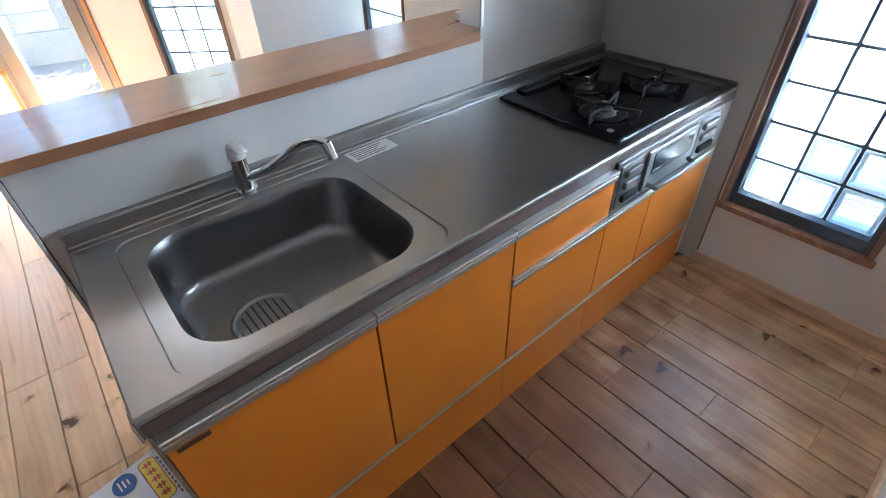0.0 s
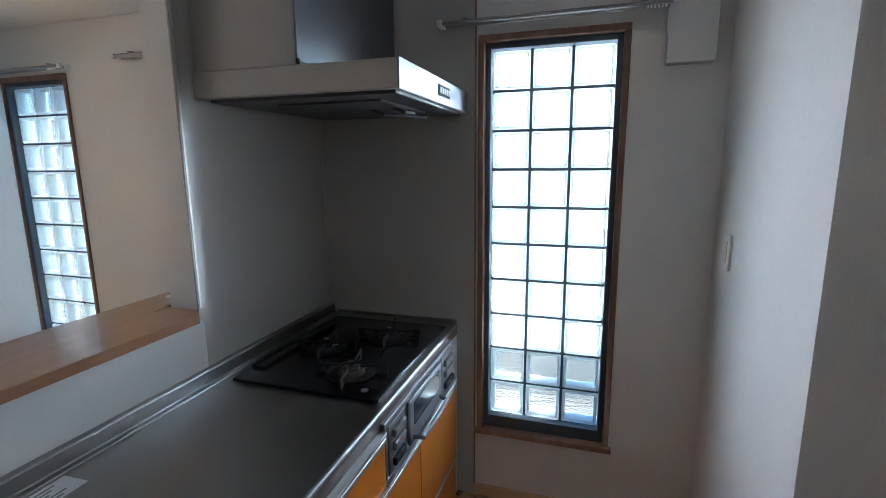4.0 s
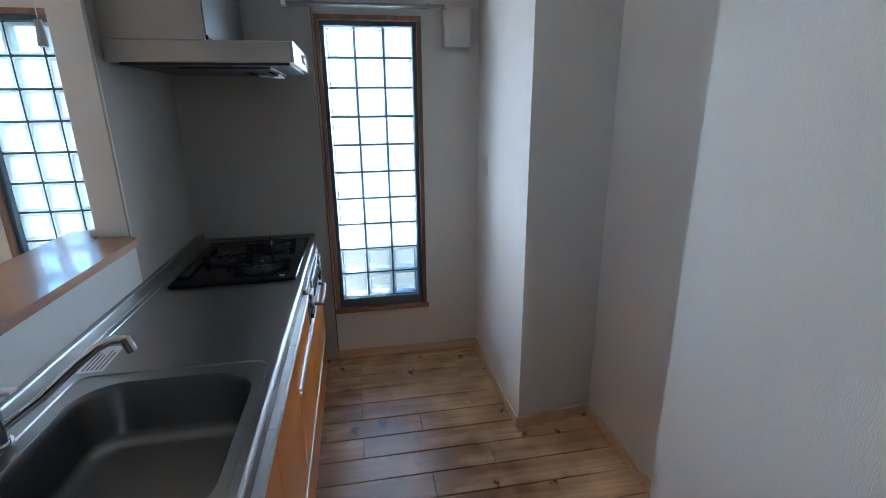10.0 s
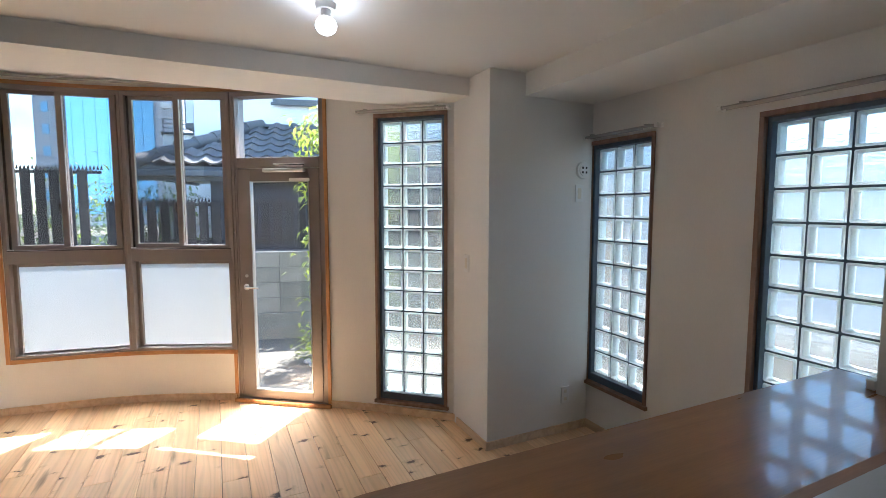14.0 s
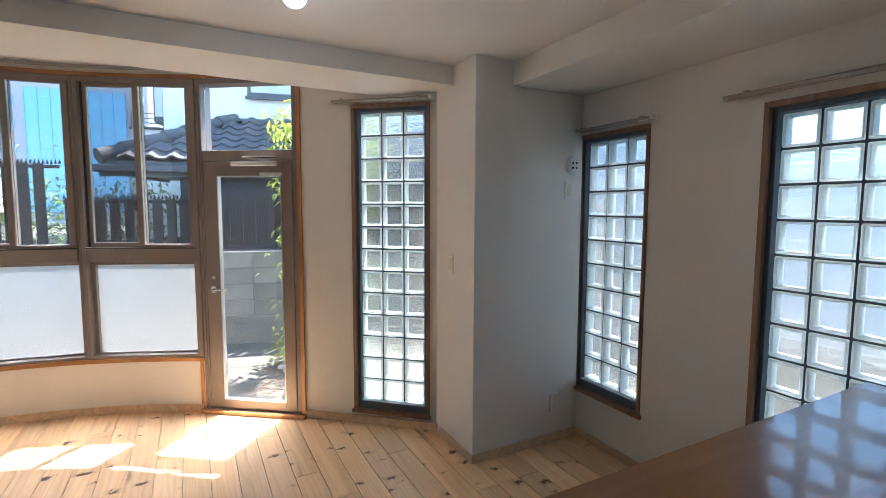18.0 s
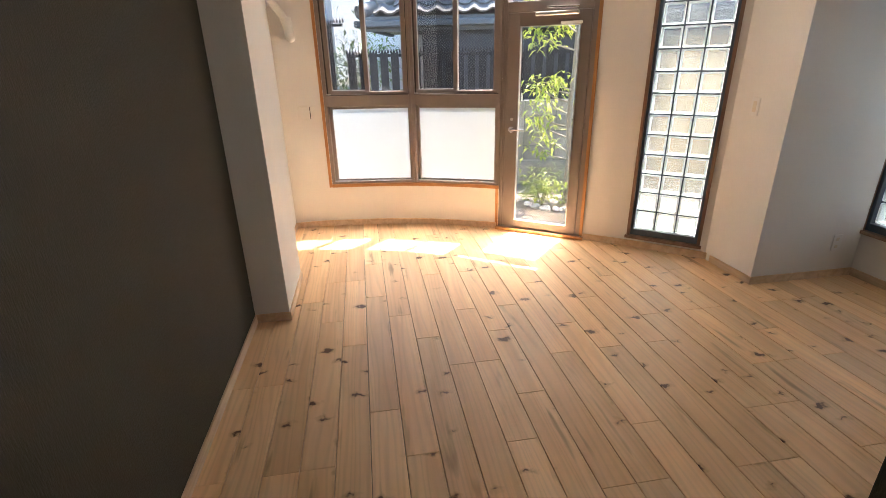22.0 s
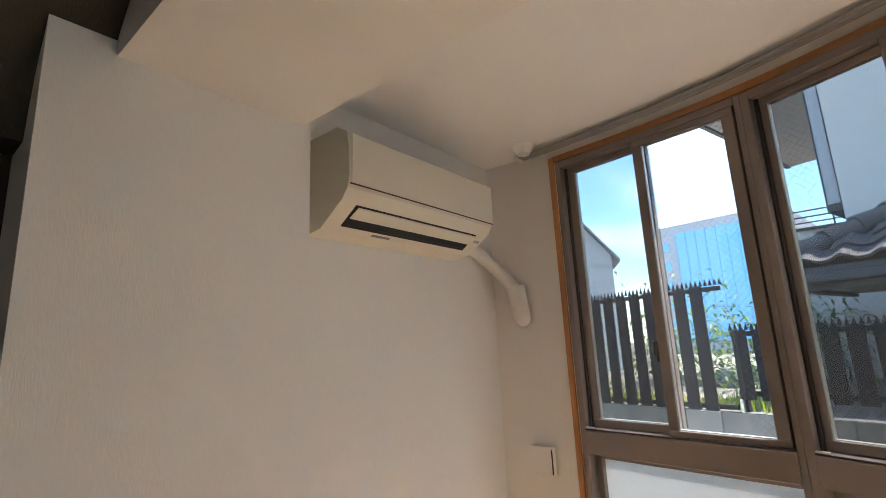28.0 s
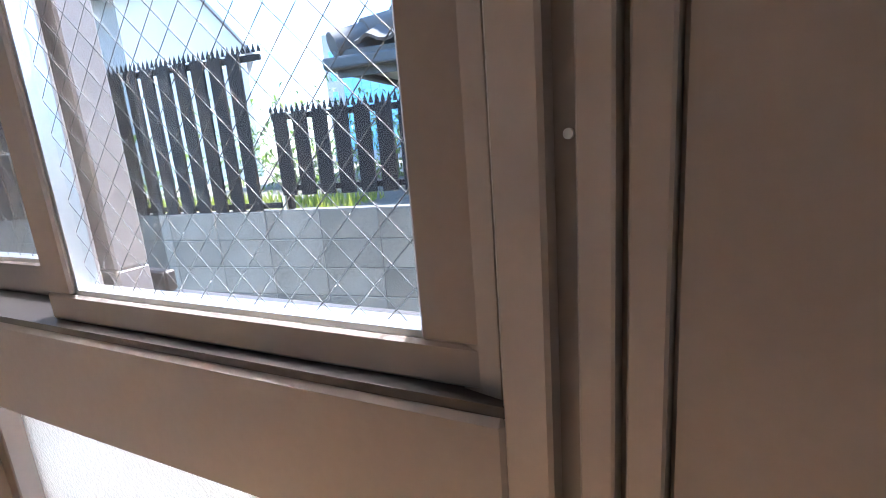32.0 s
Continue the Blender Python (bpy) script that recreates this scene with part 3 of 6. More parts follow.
structure("ceiling_bay", bm, CEILING, "white papered ceiling over the window bay", "ceiling")
# dark cove: a ledge, then a vault up behind the slab
cove = [(-4.16, 2.115), (-4.145, 2.19), (-4.118, 2.27), (-4.050, 2.392), (-3.97, 2.475), (-3.873, 2.555), (-3.76, 2.613), (-3.634, 2.651), (-3.46, 2.668), (-3.20, 2.67)]
bm = B()
prism(bm, cove + [(-3.20, 2.83), (-4.35, 2.83), (-4.35, 2.115)], -2.998, 1.6, "x")
structure("ceiling_cove", bm, ACCENT, "dark grey-brown vaulted cove above the accent wall", "ceiling", smooth=True)
bm = prism(B(), [(p.x - 0.05, p.y + 0.03) for p in curve_points(0, 7)] + [(-4.8, -4.35), (1.5, -4.35), (1.5, 0.05), (-3.2, 0.05)], -0.16, -0.022)
structure("floor", bm, plain("subfloor", (0.08, 0.05, 0.03), 0.9), "wooden floor of long pine planks with dark knots", "floor")


# ---- windows of glass block ----
def block_mesh():
    """A hollow glass block: a moulded milky shell, a clear front pane and a rippled back pane."""
    bm = B()
    hw, hh = 0.0725, 0.0735
    loops = []
    for inset, y, r in ((0.0, 0.035, 0.008), (0.0, -0.030, 0.008), (0.0015, -0.0335, 0.008), (0.005, -0.035, 0.007), (0.0085, -0.0345, 0.006),
                        (0.0095, -0.0305, 0.006), (0.0125, -0.0285, 0.006), (0.0130, 0.026, 0.006), (0.0105, 0.035, 0.006)):
        ring = []
        for cx, cz, a0 in ((hw - inset - r, hh - inset - r, 0), (-hw + inset + r, hh - inset - r, 90), (-hw + inset + r, -hh + inset + r, 180), (hw - inset - r, -hh + inset + r, 270)):
            for k in range(4):
                t = radians(a0 + 30 * k)
                ring.append(bm.verts.new((cx + r * math.cos(t), y, cz + r * math.sin(t))))
        loops.append(ring)
    for p, q in zip(loops, loops[1:] + loops[:1]):
        for k in range(16):
            bm.faces.new((p[k], p[(k + 1) % 16], q[(k + 1) % 16], q[k]))
    shell = mesh_of("glass_block", bm, BLOCK_RIM, True)
    front_pane = mesh_of("front_pane", box(B(), -hw + 0.0122, hw - 0.0122, -0.0275, -0.0245, -hh + 0.0122, hh - 0.0122), BLOCK_FRONT)
    back_pane = mesh_of("back_pane", box(B(), -hw + 0.0127, hw - 0.0127, 0.0255, 0.0285, -hh + 0.0127, hh - 0.0127), BLOCK_GLASS)
    return shell, front_pane, back_pane


BLOCK, FRONT_PANE, BACK_PANE = block_mesh()


def block_window(name, base, width, z0, rows, label, casing):
    """A tall window of glass blocks in a dark iron grid and a wooden casing. base: its lower left inner corner line."""
    top = z0 + rows * 0.1597 + 0.128
    th = empty(name, base @ Matrix.Translation((width / 2, 0, z0)), label, "window", kind="structure")
    L = Matrix.Translation((-width / 2, 0, -z0))
    for nm, b in (("casing_head", (0, width, -0.010, 0.075, top - 0.026, top)), ("casing_sill", (-0.012, width + 0.012, -0.022, 0.075, z0, z0 + 0.024)),
                  ("casing_side", (0, 0.024, -0.010, 0.075, z0 + 0.024, top - 0.026)), ("casing_side", (width - 0.024, width, -0.010, 0.075, z0 + 0.024, top - 0.026))):
        bm = box(B(), *b, 0.002)
        bm.transform(L)
        part(nm, bm, casing, th, local=True)
    bx0, bx1, bz0, bz1 = 0.046, width - 0.046, z0 + 0.078, top - 0.05
    for b in ((0.0245, bx0, 0.02, 0.13, z0 + 0.0245, top - 0.0265), (bx1, width - 0.0245, 0.02, 0.13, z0 + 0.0245, top - 0.0265),
              (bx0, bx1, 0.02, 0.13, z0 + 0.0245, bz0), (bx0, bx1, 0.02, 0.13, bz1, top - 0.0265)):
        bm = box(B(), *b, 0.0015)
        bm.transform(L)
        part("iron_frame", bm, IRON, th, local=True)
    px, pz = (bx1 - bx0) / 3, (bz1 - bz0) / rows
    for k in range(1, 3):
        bm = box(B(), bx0 + k * px - 0.0055, bx0 + k * px + 0.0055, 0.058, 0.108, bz0, bz1)
        bm.transform(L)
        part("joint_bar", bm, MORTAR, th, local=True)
    for k in range(1, rows):
        bm = box(B(), bx0, bx1, 0.059, 0.107, bz0 + k * pz - 0.0055, bz0 + k * pz + 0.0055)
        bm.transform(L)
        part("joint_bar", bm, MORTAR, th, local=True)
    for r in range(rows):
        for c in range(3):
            ob = new("glass_block", BLOCK)
            ob.parent = th
            ob.location = (bx0 + (c + 0.5) * px - width / 2, 0.083, bz0 + (r + 0.5) * pz - z0)
            ob.scale = ((px - 0.011) / 0.145, 1, (pz - 0.011) / 0.147)
            for nm, me in (("front_pane", FRONT_PANE), ("back_pane", BACK_PANE)):
                pn = new(nm, me)
                pn.parent = ob
                pn.visible_shadow = False
    return th


block_window("window_1", Matrix.Translation((KW[0], 0, 0)), KW[1] - KW[0], WZ0, 10, "tall kitchen window of glass blocks in a wooden casing", CASING)
block_window("window_2", Matrix.Translation((W2[0], 0, 0)), W2[1] - W2[0], WZ0, 10, "tall window of glass blocks close to the corner column", CASING)
block_window("window_3", Matrix.Translation((W3[0], 0, 0)), W3[1] - W3[0], WZ0, 10, "tall window of glass blocks beside the bar", CASING)
m_w1, len_w1 = chord(1, 2)
block_window("window_4", m_w1, len_w1, 0.08, 13, "tallest window of glass blocks beside the glazed door", CASING)


# ---- curtain rails ----
def curtain_rail(a, b, out, z, group="curtain rails"):
    """A double rail on brackets with runners, from a to b (x, y), set off the wall along out."""
    a, b, out = Vector((*a, z)), Vector((*b, z)), Vector((*out, 0)).normalized()
    d = (b - a).normalized()
    th = empty("curtain_rail", (a + b) / 2, "double white metal curtain rail with end caps", "curtain rail", group)
    for k, off in enumerate((0.035, 0.075)):
        part("rail", tube(B(), [a + out * off, b + out * off], 0.0085, 8), RAIL, th, smooth=True)
        for e, s in ((a, -1), (b, 1)):
            part("end_cap", box(B(), -0.012, 0.012, -0.010, 0.010, -0.012, 0.012, 0.003, 1, Matrix.Translation(e + out * off) @ d.to_track_quat("X", "Z").to_matrix().to_4x4()), PLASTIC, th)
    for t in (0.12, 0.88):
        p = a + (b - a) * t
        part("bracket", box(B(), 0, 0.085, -0.010, 0.010, 0.008, 0.014, 0, 1, Matrix.Translation(p) @ out.to_track_quat("X", "Z").to_matrix().to_4x4()), RAIL, th)
    for k in range(6):
        p = b - d * (0.03 + 0.012 * k) + out * 0.075 + Vector((0, 0, -0.016))
        part("runner", rod(B(), p, p + Vector((0, 0, 0.012)), 0.004, 6), PLASTIC, th)
    return th


curtain_rail((-0.045, -0.001), (0.80, -0.001), (0, -1), 2.088)
curtain_rail((-2.733, -0.001), (-2.14, -0.001), (0, -1), 2.070)
curtain_rail((-1.76, -0.001), (-0.80, -0.001), (0, -1), 2.09)
_a, _b = m_w1 @ Vector((-0.12, 0, 0)), m_w1 @ Vector((len_w1 + 0.02, 0, 0))
curtain_rail((_a.x, _a.y), (_b.x, _b.y), (m_w1.col[1].x * -1, m_w1.col[1].y * -1), 2.295)
# the bowed rail over the large window
rail_pts = curve_points(3, 7)[:-5]
th = empty("curtain_rail", (-4.5, -2.9, 2.55), "long bowed double curtain rail under the bay ceiling", "curtain rail", "curtain rails")
for off in (-0.045, -0.066, -0.085):
    line = []
    for i, p in enumerate(rail_pts):
        d = (rail_pts[min(i + 1, len(rail_pts) - 1)] - rail_pts[max(i - 1, 0)]).normalized()
        line.append(p + Vector((d.y, -d.x, 0)) * off + Vector((0, 0, 2.553)))
    part("rail", tube(B(), line, 0.007, 8), RAIL, th, smooth=True)
    part("end_cap", ball(B(), line[-1], 0.015), PLASTIC, th, smooth=True)
bm = rod(B(), (-4.632, -3.925, 2.575), (-4.632, -3.925, 2.530), 0.058, 20, 0.030)
solo("ceiling_sensor", bm, PLASTIC, "small round white cap on the bay ceiling beside the rail", "sensor", smooth=True)


# ---- the large sliding window and the door ----
def bar(bm, m, x0, x1, y0, y1, z0, z1, bev=0.002):
    box(bm, x0, x1, y0, y1, z0, z1, bev, 1, m)
    return bm


def wired(m, x0, x1, z0, z1, y, step=0.0262, r=0.00045, slope=1.0):
    """Crossed wires inside a pane, cut to its outline."""
    bm = B()
    h = (z1 - z0)
    for sgn in (1, -1):
        run = h / slope
        k0 = x0 - run
        x = k0
        while x < x1 + run:
            # line from (x, z0) to (x + run, z1), clipped to the pane
            pa, pb = (x, z0), (x + run, z1)
            if sgn < 0:
                pa, pb = (x + run, z0), (x, z1)
            ta, tb = 0.0, 1.0
            dx = pb[0] - pa[0]
            t1, t2 = sorted(((x0 - pa[0]) / dx, (x1 - pa[0]) / dx))
            ta, tb = max(ta, t1), min(tb, t2)
            if tb - ta > 0.01:
                q = [Vector((pa[0] + dx * t, y, z0 + h * t)) for t in (ta, tb)]
                dirn = (q[1] - q[0]).normalized()
                s = Vector((dirn.z, 0, -dirn.x)) * r
                f = Vector((0, r, 0))
                vs = [[bm.verts.new(m @ (e + o)) for o in (s, f, -s, -f)] for e in q]
                for n_ in range(4):
                    bm.faces.new((vs[0][n_], vs[0][(n_ + 1) % 4], vs[1][(n_ + 1) % 4], vs[1][n_]))
            x += step
    return bm


def pane(parent, m, x0, x1, z0, z1, y, material, name="pane", thick=0.005):
    ob = part(name, box(B(), x0, x1, y, y + thick, z0, z1, 0, 1, m), material, parent)
    ob.visible_shadow = name == "frosted_pane"
    return ob


m_a, len_a = chord(5, 6)
m_b, len_b = chord(4, 5)
win = empty("window_5", (-4.55, -3.05, 0.395), "large bronze aluminium window: sliding wired panes above frosted fixed panes", "window", kind="structure")
for m, ln in ((m_a, len_a), (m_b, len_b)):
    left, right = 0.030, ln - 0.022
    for b in ((0.0, left, 0.0, 0.11, 0.43, 2.50), (right, ln, 0.0, 0.11, 0.43, 2.50)):
        part("jamb", bar(B(), m, *b), BRONZE, win)
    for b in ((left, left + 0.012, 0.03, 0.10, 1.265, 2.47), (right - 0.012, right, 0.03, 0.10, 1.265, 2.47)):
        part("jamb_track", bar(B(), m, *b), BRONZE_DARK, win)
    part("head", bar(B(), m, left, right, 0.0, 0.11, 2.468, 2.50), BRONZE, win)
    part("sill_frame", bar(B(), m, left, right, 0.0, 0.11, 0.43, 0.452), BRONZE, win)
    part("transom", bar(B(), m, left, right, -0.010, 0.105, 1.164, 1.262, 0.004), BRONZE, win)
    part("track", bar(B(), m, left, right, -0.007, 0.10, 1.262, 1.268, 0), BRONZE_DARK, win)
    part("transom_clip", bar(B(), m, left + 0.002, left + 0.042, -0.009, 0.001, 1.2685, 1.276), ALU, win)
    mid = (left + right) / 2
    # inner sash stands to the right, outer sash to the left
    first = 0.026 if m is m_b else 0.040
    for name, x0, x1, y0, sa, sb, zg in (("outer_sash", left + 0.008, mid + 0.020, 0.042, first, 0.030, 1.303), ("inner_sash", mid - 0.020, right - 0.008, 0.002, 0.038, 0.041, 1.2925)):
        sash = part(name, bar(B(), m, x0, x1, y0, y0 + 0.030, 1.269, zg), BRONZE, win)
        for b in ((x0, x1, y0, y0 + 0.030, 2.44, 2.468), (x0, x0 + sa, y0, y0 + 0.030, zg, 2.44), (x1 - sb, x1, y0, y0 + 0.030, zg, 2.44)):
            part("sash_bar", bar(B(), m, *b), BRONZE, sash)
        pane(sash, m, x0 + sa, x1 - sb, zg, 2.44, y0 + 0.012, GLASS)
        part("glass_bead", bar(B(), m, x0 + sa, x1 - sb, y0 + 0.004, y0 + 0.024, zg, zg + 0.004, 0), ALU, sash)
        part("glass_bead", bar(B(), m, x0 + sa, x0 + sa + 0.004, y0 + 0.004, y0 + 0.024, zg + 0.004, 2.44, 0), ALU, sash)
        part("glass_wires", wired(m, x0 + sa, x1 - sb, zg, 2.44, y0 + 0.0145), WIRE, sash)
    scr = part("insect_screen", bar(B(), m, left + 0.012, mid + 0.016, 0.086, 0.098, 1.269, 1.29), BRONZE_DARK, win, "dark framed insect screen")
    part("netting", bar(B(), m, left + 0.012, mid + 0.016, 0.0915, 0.0925, 1.29, 2.462, 0), NETTING, scr)
    latch = part("sash_latch", bar(B(), m, mid - 0.036, mid - 0.0205, -0.010, 0.030, 1.568, 1.625, 0.004), BRONZE_DARK, win)
    part("latch_lever", bar(B(), m, mid - 0.029, mid - 0.0205, -0.012, 0.028, 1.546, 1.5675, 0.003), BRONZE_DARK, latch)
    pane(win, m, left + 0.028, right - 0.014, 0.465, 1.137, 0.078, FROST, "frosted_pane")
    for b in ((left, left + 0.028, 0.052, 0.098, 0.452, 1.164), (right - 0.014, right, 0.052, 0.098, 0.452, 1.164), (left + 0.028, right - 0.014, 0.056, 0.098, 1.137, 1.164), (left + 0.028, right - 0.014, 0.056, 0.098, 0.452, 0.465)):
        part("fixed_frame", bar(B(), m, *b), BRONZE, win)
    part("glass_wires", wired(m, left + 0.028, right - 0.014, 0.465, 1.137, 0.0855), WIRE, win)
bm = strip(B(), curve_points(4, 6), -0.018, 0.10, 0.398, 0.428)
part("wooden_sill", bm, CASING_LONG, win, smooth=True)
bm = strip(B(), curve_points(3, 6), -0.012, 0.10, 2.502, 2.530)
part("wooden_head", bm, CASING_LONG, win, smooth=True)
part("wooden_side", bar(B(), m_a, -0.028, -0.001, -0.012, 0.10, 0.398, 2.53), CASING_WARM, win)

m_d, len_d = chord(3, 4)
door = empty("door_1", m_d @ Vector((len_d / 2, 0.05, 0)), "bronze aluminium garden door with a wired glass pane and a transom light", "door", kind="structure")
for b in ((-0.004, 0.048, 0.0, 0.12, 0.0, 2.50), (len_d - 0.062, len_d - 0.022, 0.0, 0.12, 0.0, 2.50)):
    part("door_frame", bar(B(), m_d, *b), BRONZE, door)
part("frame_post", bar(B(), m_d, -0.0225, 0.003, -0.013, -0.001, 0.43, 2.50), BRONZE, door)
part("jamb_cover", bar(B(), m_d, -0.050, -0.0240, -0.007, -0.001, 0.43, 2.50), BRONZE, door)
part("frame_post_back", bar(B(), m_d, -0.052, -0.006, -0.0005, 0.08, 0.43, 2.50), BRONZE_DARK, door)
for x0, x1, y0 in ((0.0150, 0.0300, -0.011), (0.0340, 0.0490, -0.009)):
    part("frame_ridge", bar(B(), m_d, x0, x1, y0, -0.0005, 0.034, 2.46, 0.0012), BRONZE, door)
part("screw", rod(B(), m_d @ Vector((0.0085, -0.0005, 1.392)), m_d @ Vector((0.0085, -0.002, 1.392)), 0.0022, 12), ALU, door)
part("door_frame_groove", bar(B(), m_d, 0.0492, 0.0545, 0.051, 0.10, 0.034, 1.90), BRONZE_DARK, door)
part("door_head", bar(B(), m_d, 0.048, len_d - 0.062, 0.0, 0.12, 2.462, 2.50), BRONZE, door)
part("transom_bar", bar(B(), m_d, 0.048, len_d - 0.062, -0.004, 0.12, 1.905, 1.985), BRONZE, door)
part("threshold", bar(B(), m_d, 0.0, len_d - 0.022, -0.02, 0.12, 0.004, 0.032), BRONZE, door)
part("wooden_step", bar(B(), m_d, -0.015, len_d + 0.015, -0.05, -0.021, 0.004, 0.03), CASING_WARM, door)
for x0, x1 in ((-0.030, -0.0045), (len_d - 0.0215, len_d + 0.006)):
    part("wooden_side", bar(B(), m_d, x0, x1, -0.014, 0.09, 0.03 if x0 > 0 else 0.0, 2.50 if x0 > 0 else 0.397), CASING_WARM, door)
pane(door, m_d, 0.048, len_d - 0.062, 1.985, 2.462, 0.05, GLASS, "transom_pane")
gx0, gx1 = 0.158, len_d - 0.150
leaf = part("door_leaf", bar(B(), m_d, 0.0496, gx0, -0.004, 0.05, 0.036, 1.90), BRONZE, door)
for b in ((gx1, len_d - 0.066, -0.004, 0.05, 0.036, 1.90), (gx0, gx1, -0.004, 0.05, 0.036, 0.105), (gx0, gx1, -0.004, 0.05, 1.80, 1.90)):
    part("leaf_rail", bar(B(), m_d, *b), BRONZE, leaf)
for b in ((gx0, gx0 + 0.007, -0.007, 0.03, 0.105, 1.80), (gx0, gx1, -0.007, 0.03, 0.105, 0.112), (gx1 - 0.007, gx1, -0.007, 0.03, 0.105, 1.80), (gx0, gx1, -0.007, 0.03, 1.793, 1.80)):
    part("glass_bead", bar(B(), m_d, *b, 0), ALU, leaf)
pane(leaf, m_d, gx0, gx1, 0.105, 1.80, 0.038, GLASS)
part("glass_wires", wired(m_d, gx0, gx1, 0.105, 1.80, 0.0405), WIRE, leaf)
bm = rod(B(), m_d @ Vector((0.108, -0.004, 0.955)), m_d @ Vector((0.108, -0.014, 0.955)), 0.026, 20)
part("lever_rose", bm, CHROME, leaf, smooth=True)
bm = tube(B(), [m_d @ Vector(p) for p in ((0.108, -0.006, 0.955), (0.108, -0.038, 0.955), (0.122, -0.045, 0.955), (0.235, -0.045, 0.957))], 0.0085, 10)
part("lever", bm, CHROME, leaf, smooth=True)
part("keyhole", rod(B(), m_d @ Vector((0.108, -0.004, 1.045)), m_d @ Vector((0.108, -0.012, 1.045)), 0.013, 16), ALU, leaf)
part("closer_body", bar(B(), m_d, 0.29, len_d - 0.17, -0.044, -0.0045, 1.868, 1.898, 0.006), ALU, leaf)
bm = tube(B(), [m_d @ Vector(p) for p in ((len_d - 0.20, -0.006, 1.90), (len_d - 0.17, -0.03, 1.925), (len_d - 0.42, -0.045, 1.93))], 0.008, 8)
part("closer_arm", bm, CHROME, leaf, smooth=True)
part("closer_plate", bar(B(), m_d, gx1 - 0.16, gx1 + 0.01, -0.012, -0.0045, 1.80, 1.822, 0.002), PLASTIC, leaf)


# ---- skirting ----
def skirting(label, *pts):
    bm = strip(B(), [Vector((*p, 0)) for p in pts], -0.012, 0.0, 0.001, 0.058)
    return structure("baseboard", bm, SKIRT, label, "baseboard")


bm = strip(B(), curve_points(0, 3), -0.012, 0.0, 0.001, 0.058)
structure("baseboard", bm, SKIRT, "pale wooden skirting along the bowed wall", "baseboard")
bm = strip(B(), curve_points(4, 7), -0.012, 0.0, 0.001, 0.058)
structure("baseboard", bm, SKIRT, "pale wooden skirting under the large window", "baseboard")
for x0, x1, y0, y1 in ((-2.735, -2.723, -0.849, -0.012), (-3.155, -2.723, -0.849, -0.837), (-2.735, -0.78, -0.012, 0.0), (-0.787, -0.775, -0.785, -0.012),
                       (-4.76, -3.525, -4.235, -4.223), (-3.525, -2.860, -4.06, -4.048), (-2.872, -2.860, -4.272, -4.048), (-2.860, 1.3, -4.272, -4.260),
                       (0.08, 1.0, -0.012, 0.0), (0.988, 1.0, -0.886, -0.012), (1.398, 1.41, -1.53, -0.84), (1.298, 1.31, -2.484, -1.518), (1.31, 1.41, -1.542, -1.53)):
    structure("baseboard", box(B(), x0, x1, y0, y1, 0.001, 0.058, 0.002), SKIRT, "pale wooden skirting board along the wall", "baseboard")
bm = prism(B(), [(1.0, -0.886), (0.99, -0.898), (1.41, -0.843), (1.42, -0.83)], 0.001, 0.058)
structure("baseboard", bm, SKIRT, "pale wooden skirting board along the pier", "baseboard")
# kitchen door
d2 = empty("door_2", (1.30, -2.87, 0), "brown wooden door in a wooden frame beside the kitchen", "door", kind="structure")
for b in ((1.292, 1.42, -2.510, -2.485, 0, 2.05), (1.292, 1.42, -3.285, -3.260, 0, 2.05), (1.292, 1.42, -3.260, -2.510, 2.025, 2.055)):
    part("door_frame", box(B(), *b, 0.003), DOOR_WOOD, d2)
lf = part("door_leaf", box(B(), 1.322, 1.36, -3.255, -2.518, 0.008, 2.020, 0.003), DOOR_WOOD, d2)
part("door_handle", tube(B(), [(1.325, -3.16, 0.98), (1.28, -3.16, 0.98), (1.275, -3.15, 0.98), (1.275, -3.06, 0.98)], 0.009, 8), CHROME, lf, smooth=True)

# ---- kitchen ----
CT = 0.845


def rounded(x0, x1, y0, y1, r, n=6):
    out = []
    for cx, cy, a0 in ((x1 - r, y1 - r, 0), (x0 + r, y1 - r, 90), (x0 + r, y0 + r, 180), (x1 - r, y0 + r, 270)):
        for k in range(n + 1):
            a = radians(a0 + 90 * k / n)
            out.append((cx + r * math.cos(a), cy + r * math.sin(a)))
    return out


def ring_faces(bm, a, b):
    n = len(a)
    for i in range(n):
        bm.faces.new((a[i], a[(i + 1) % n], b[(i + 1) % n], b[i]))


counter = empty("countertop", (-0.31, -1.105, 0.80), "brushed stainless steel worktop with a pressed-in sink and raised back edge", "worktop")
SX0, SX1, SY0, SY1 = -0.520, -0.055, -2.085, -1.525
bm = B()
hole = [bm.verts.new((*p, CT - 0.004)) for p in rounded(SX0, SX1, SY0, SY1, 0.115, 8)]
rim_in = [bm.verts.new((*p, CT - 0.004)) for p in rounded(SX0 - 0.010, SX1 + 0.010, SY0 - 0.010, SY1 + 0.010, 0.12, 8)]
rim_mid = [bm.verts.new((*p, CT - 0.004)) for p in rounded(SX0 - 0.036, SX1 + 0.026, SY0 - 0.042, SY1 + 0.046, 0.045, 8)]
rim_out = [bm.verts.new((*p, CT)) for p in rounded(SX0 - 0.039, SX1 + 0.029, SY0 - 0.045, SY1 + 0.049, 0.048, 8)]
ring_faces(bm, hole, rim_in), ring_faces(bm, rim_in, rim_mid), ring_faces(bm, rim_mid, rim_out)
edge = [bm.verts.new(p) for p in ((-0.60, -2.212, CT), (-0.006, -2.212, CT), (-0.006, -0.004, CT), (-0.60, -0.004, CT))]
es = [bm.edges.new((edge[i], edge[(i + 1) % 4])) for i in range(4)]
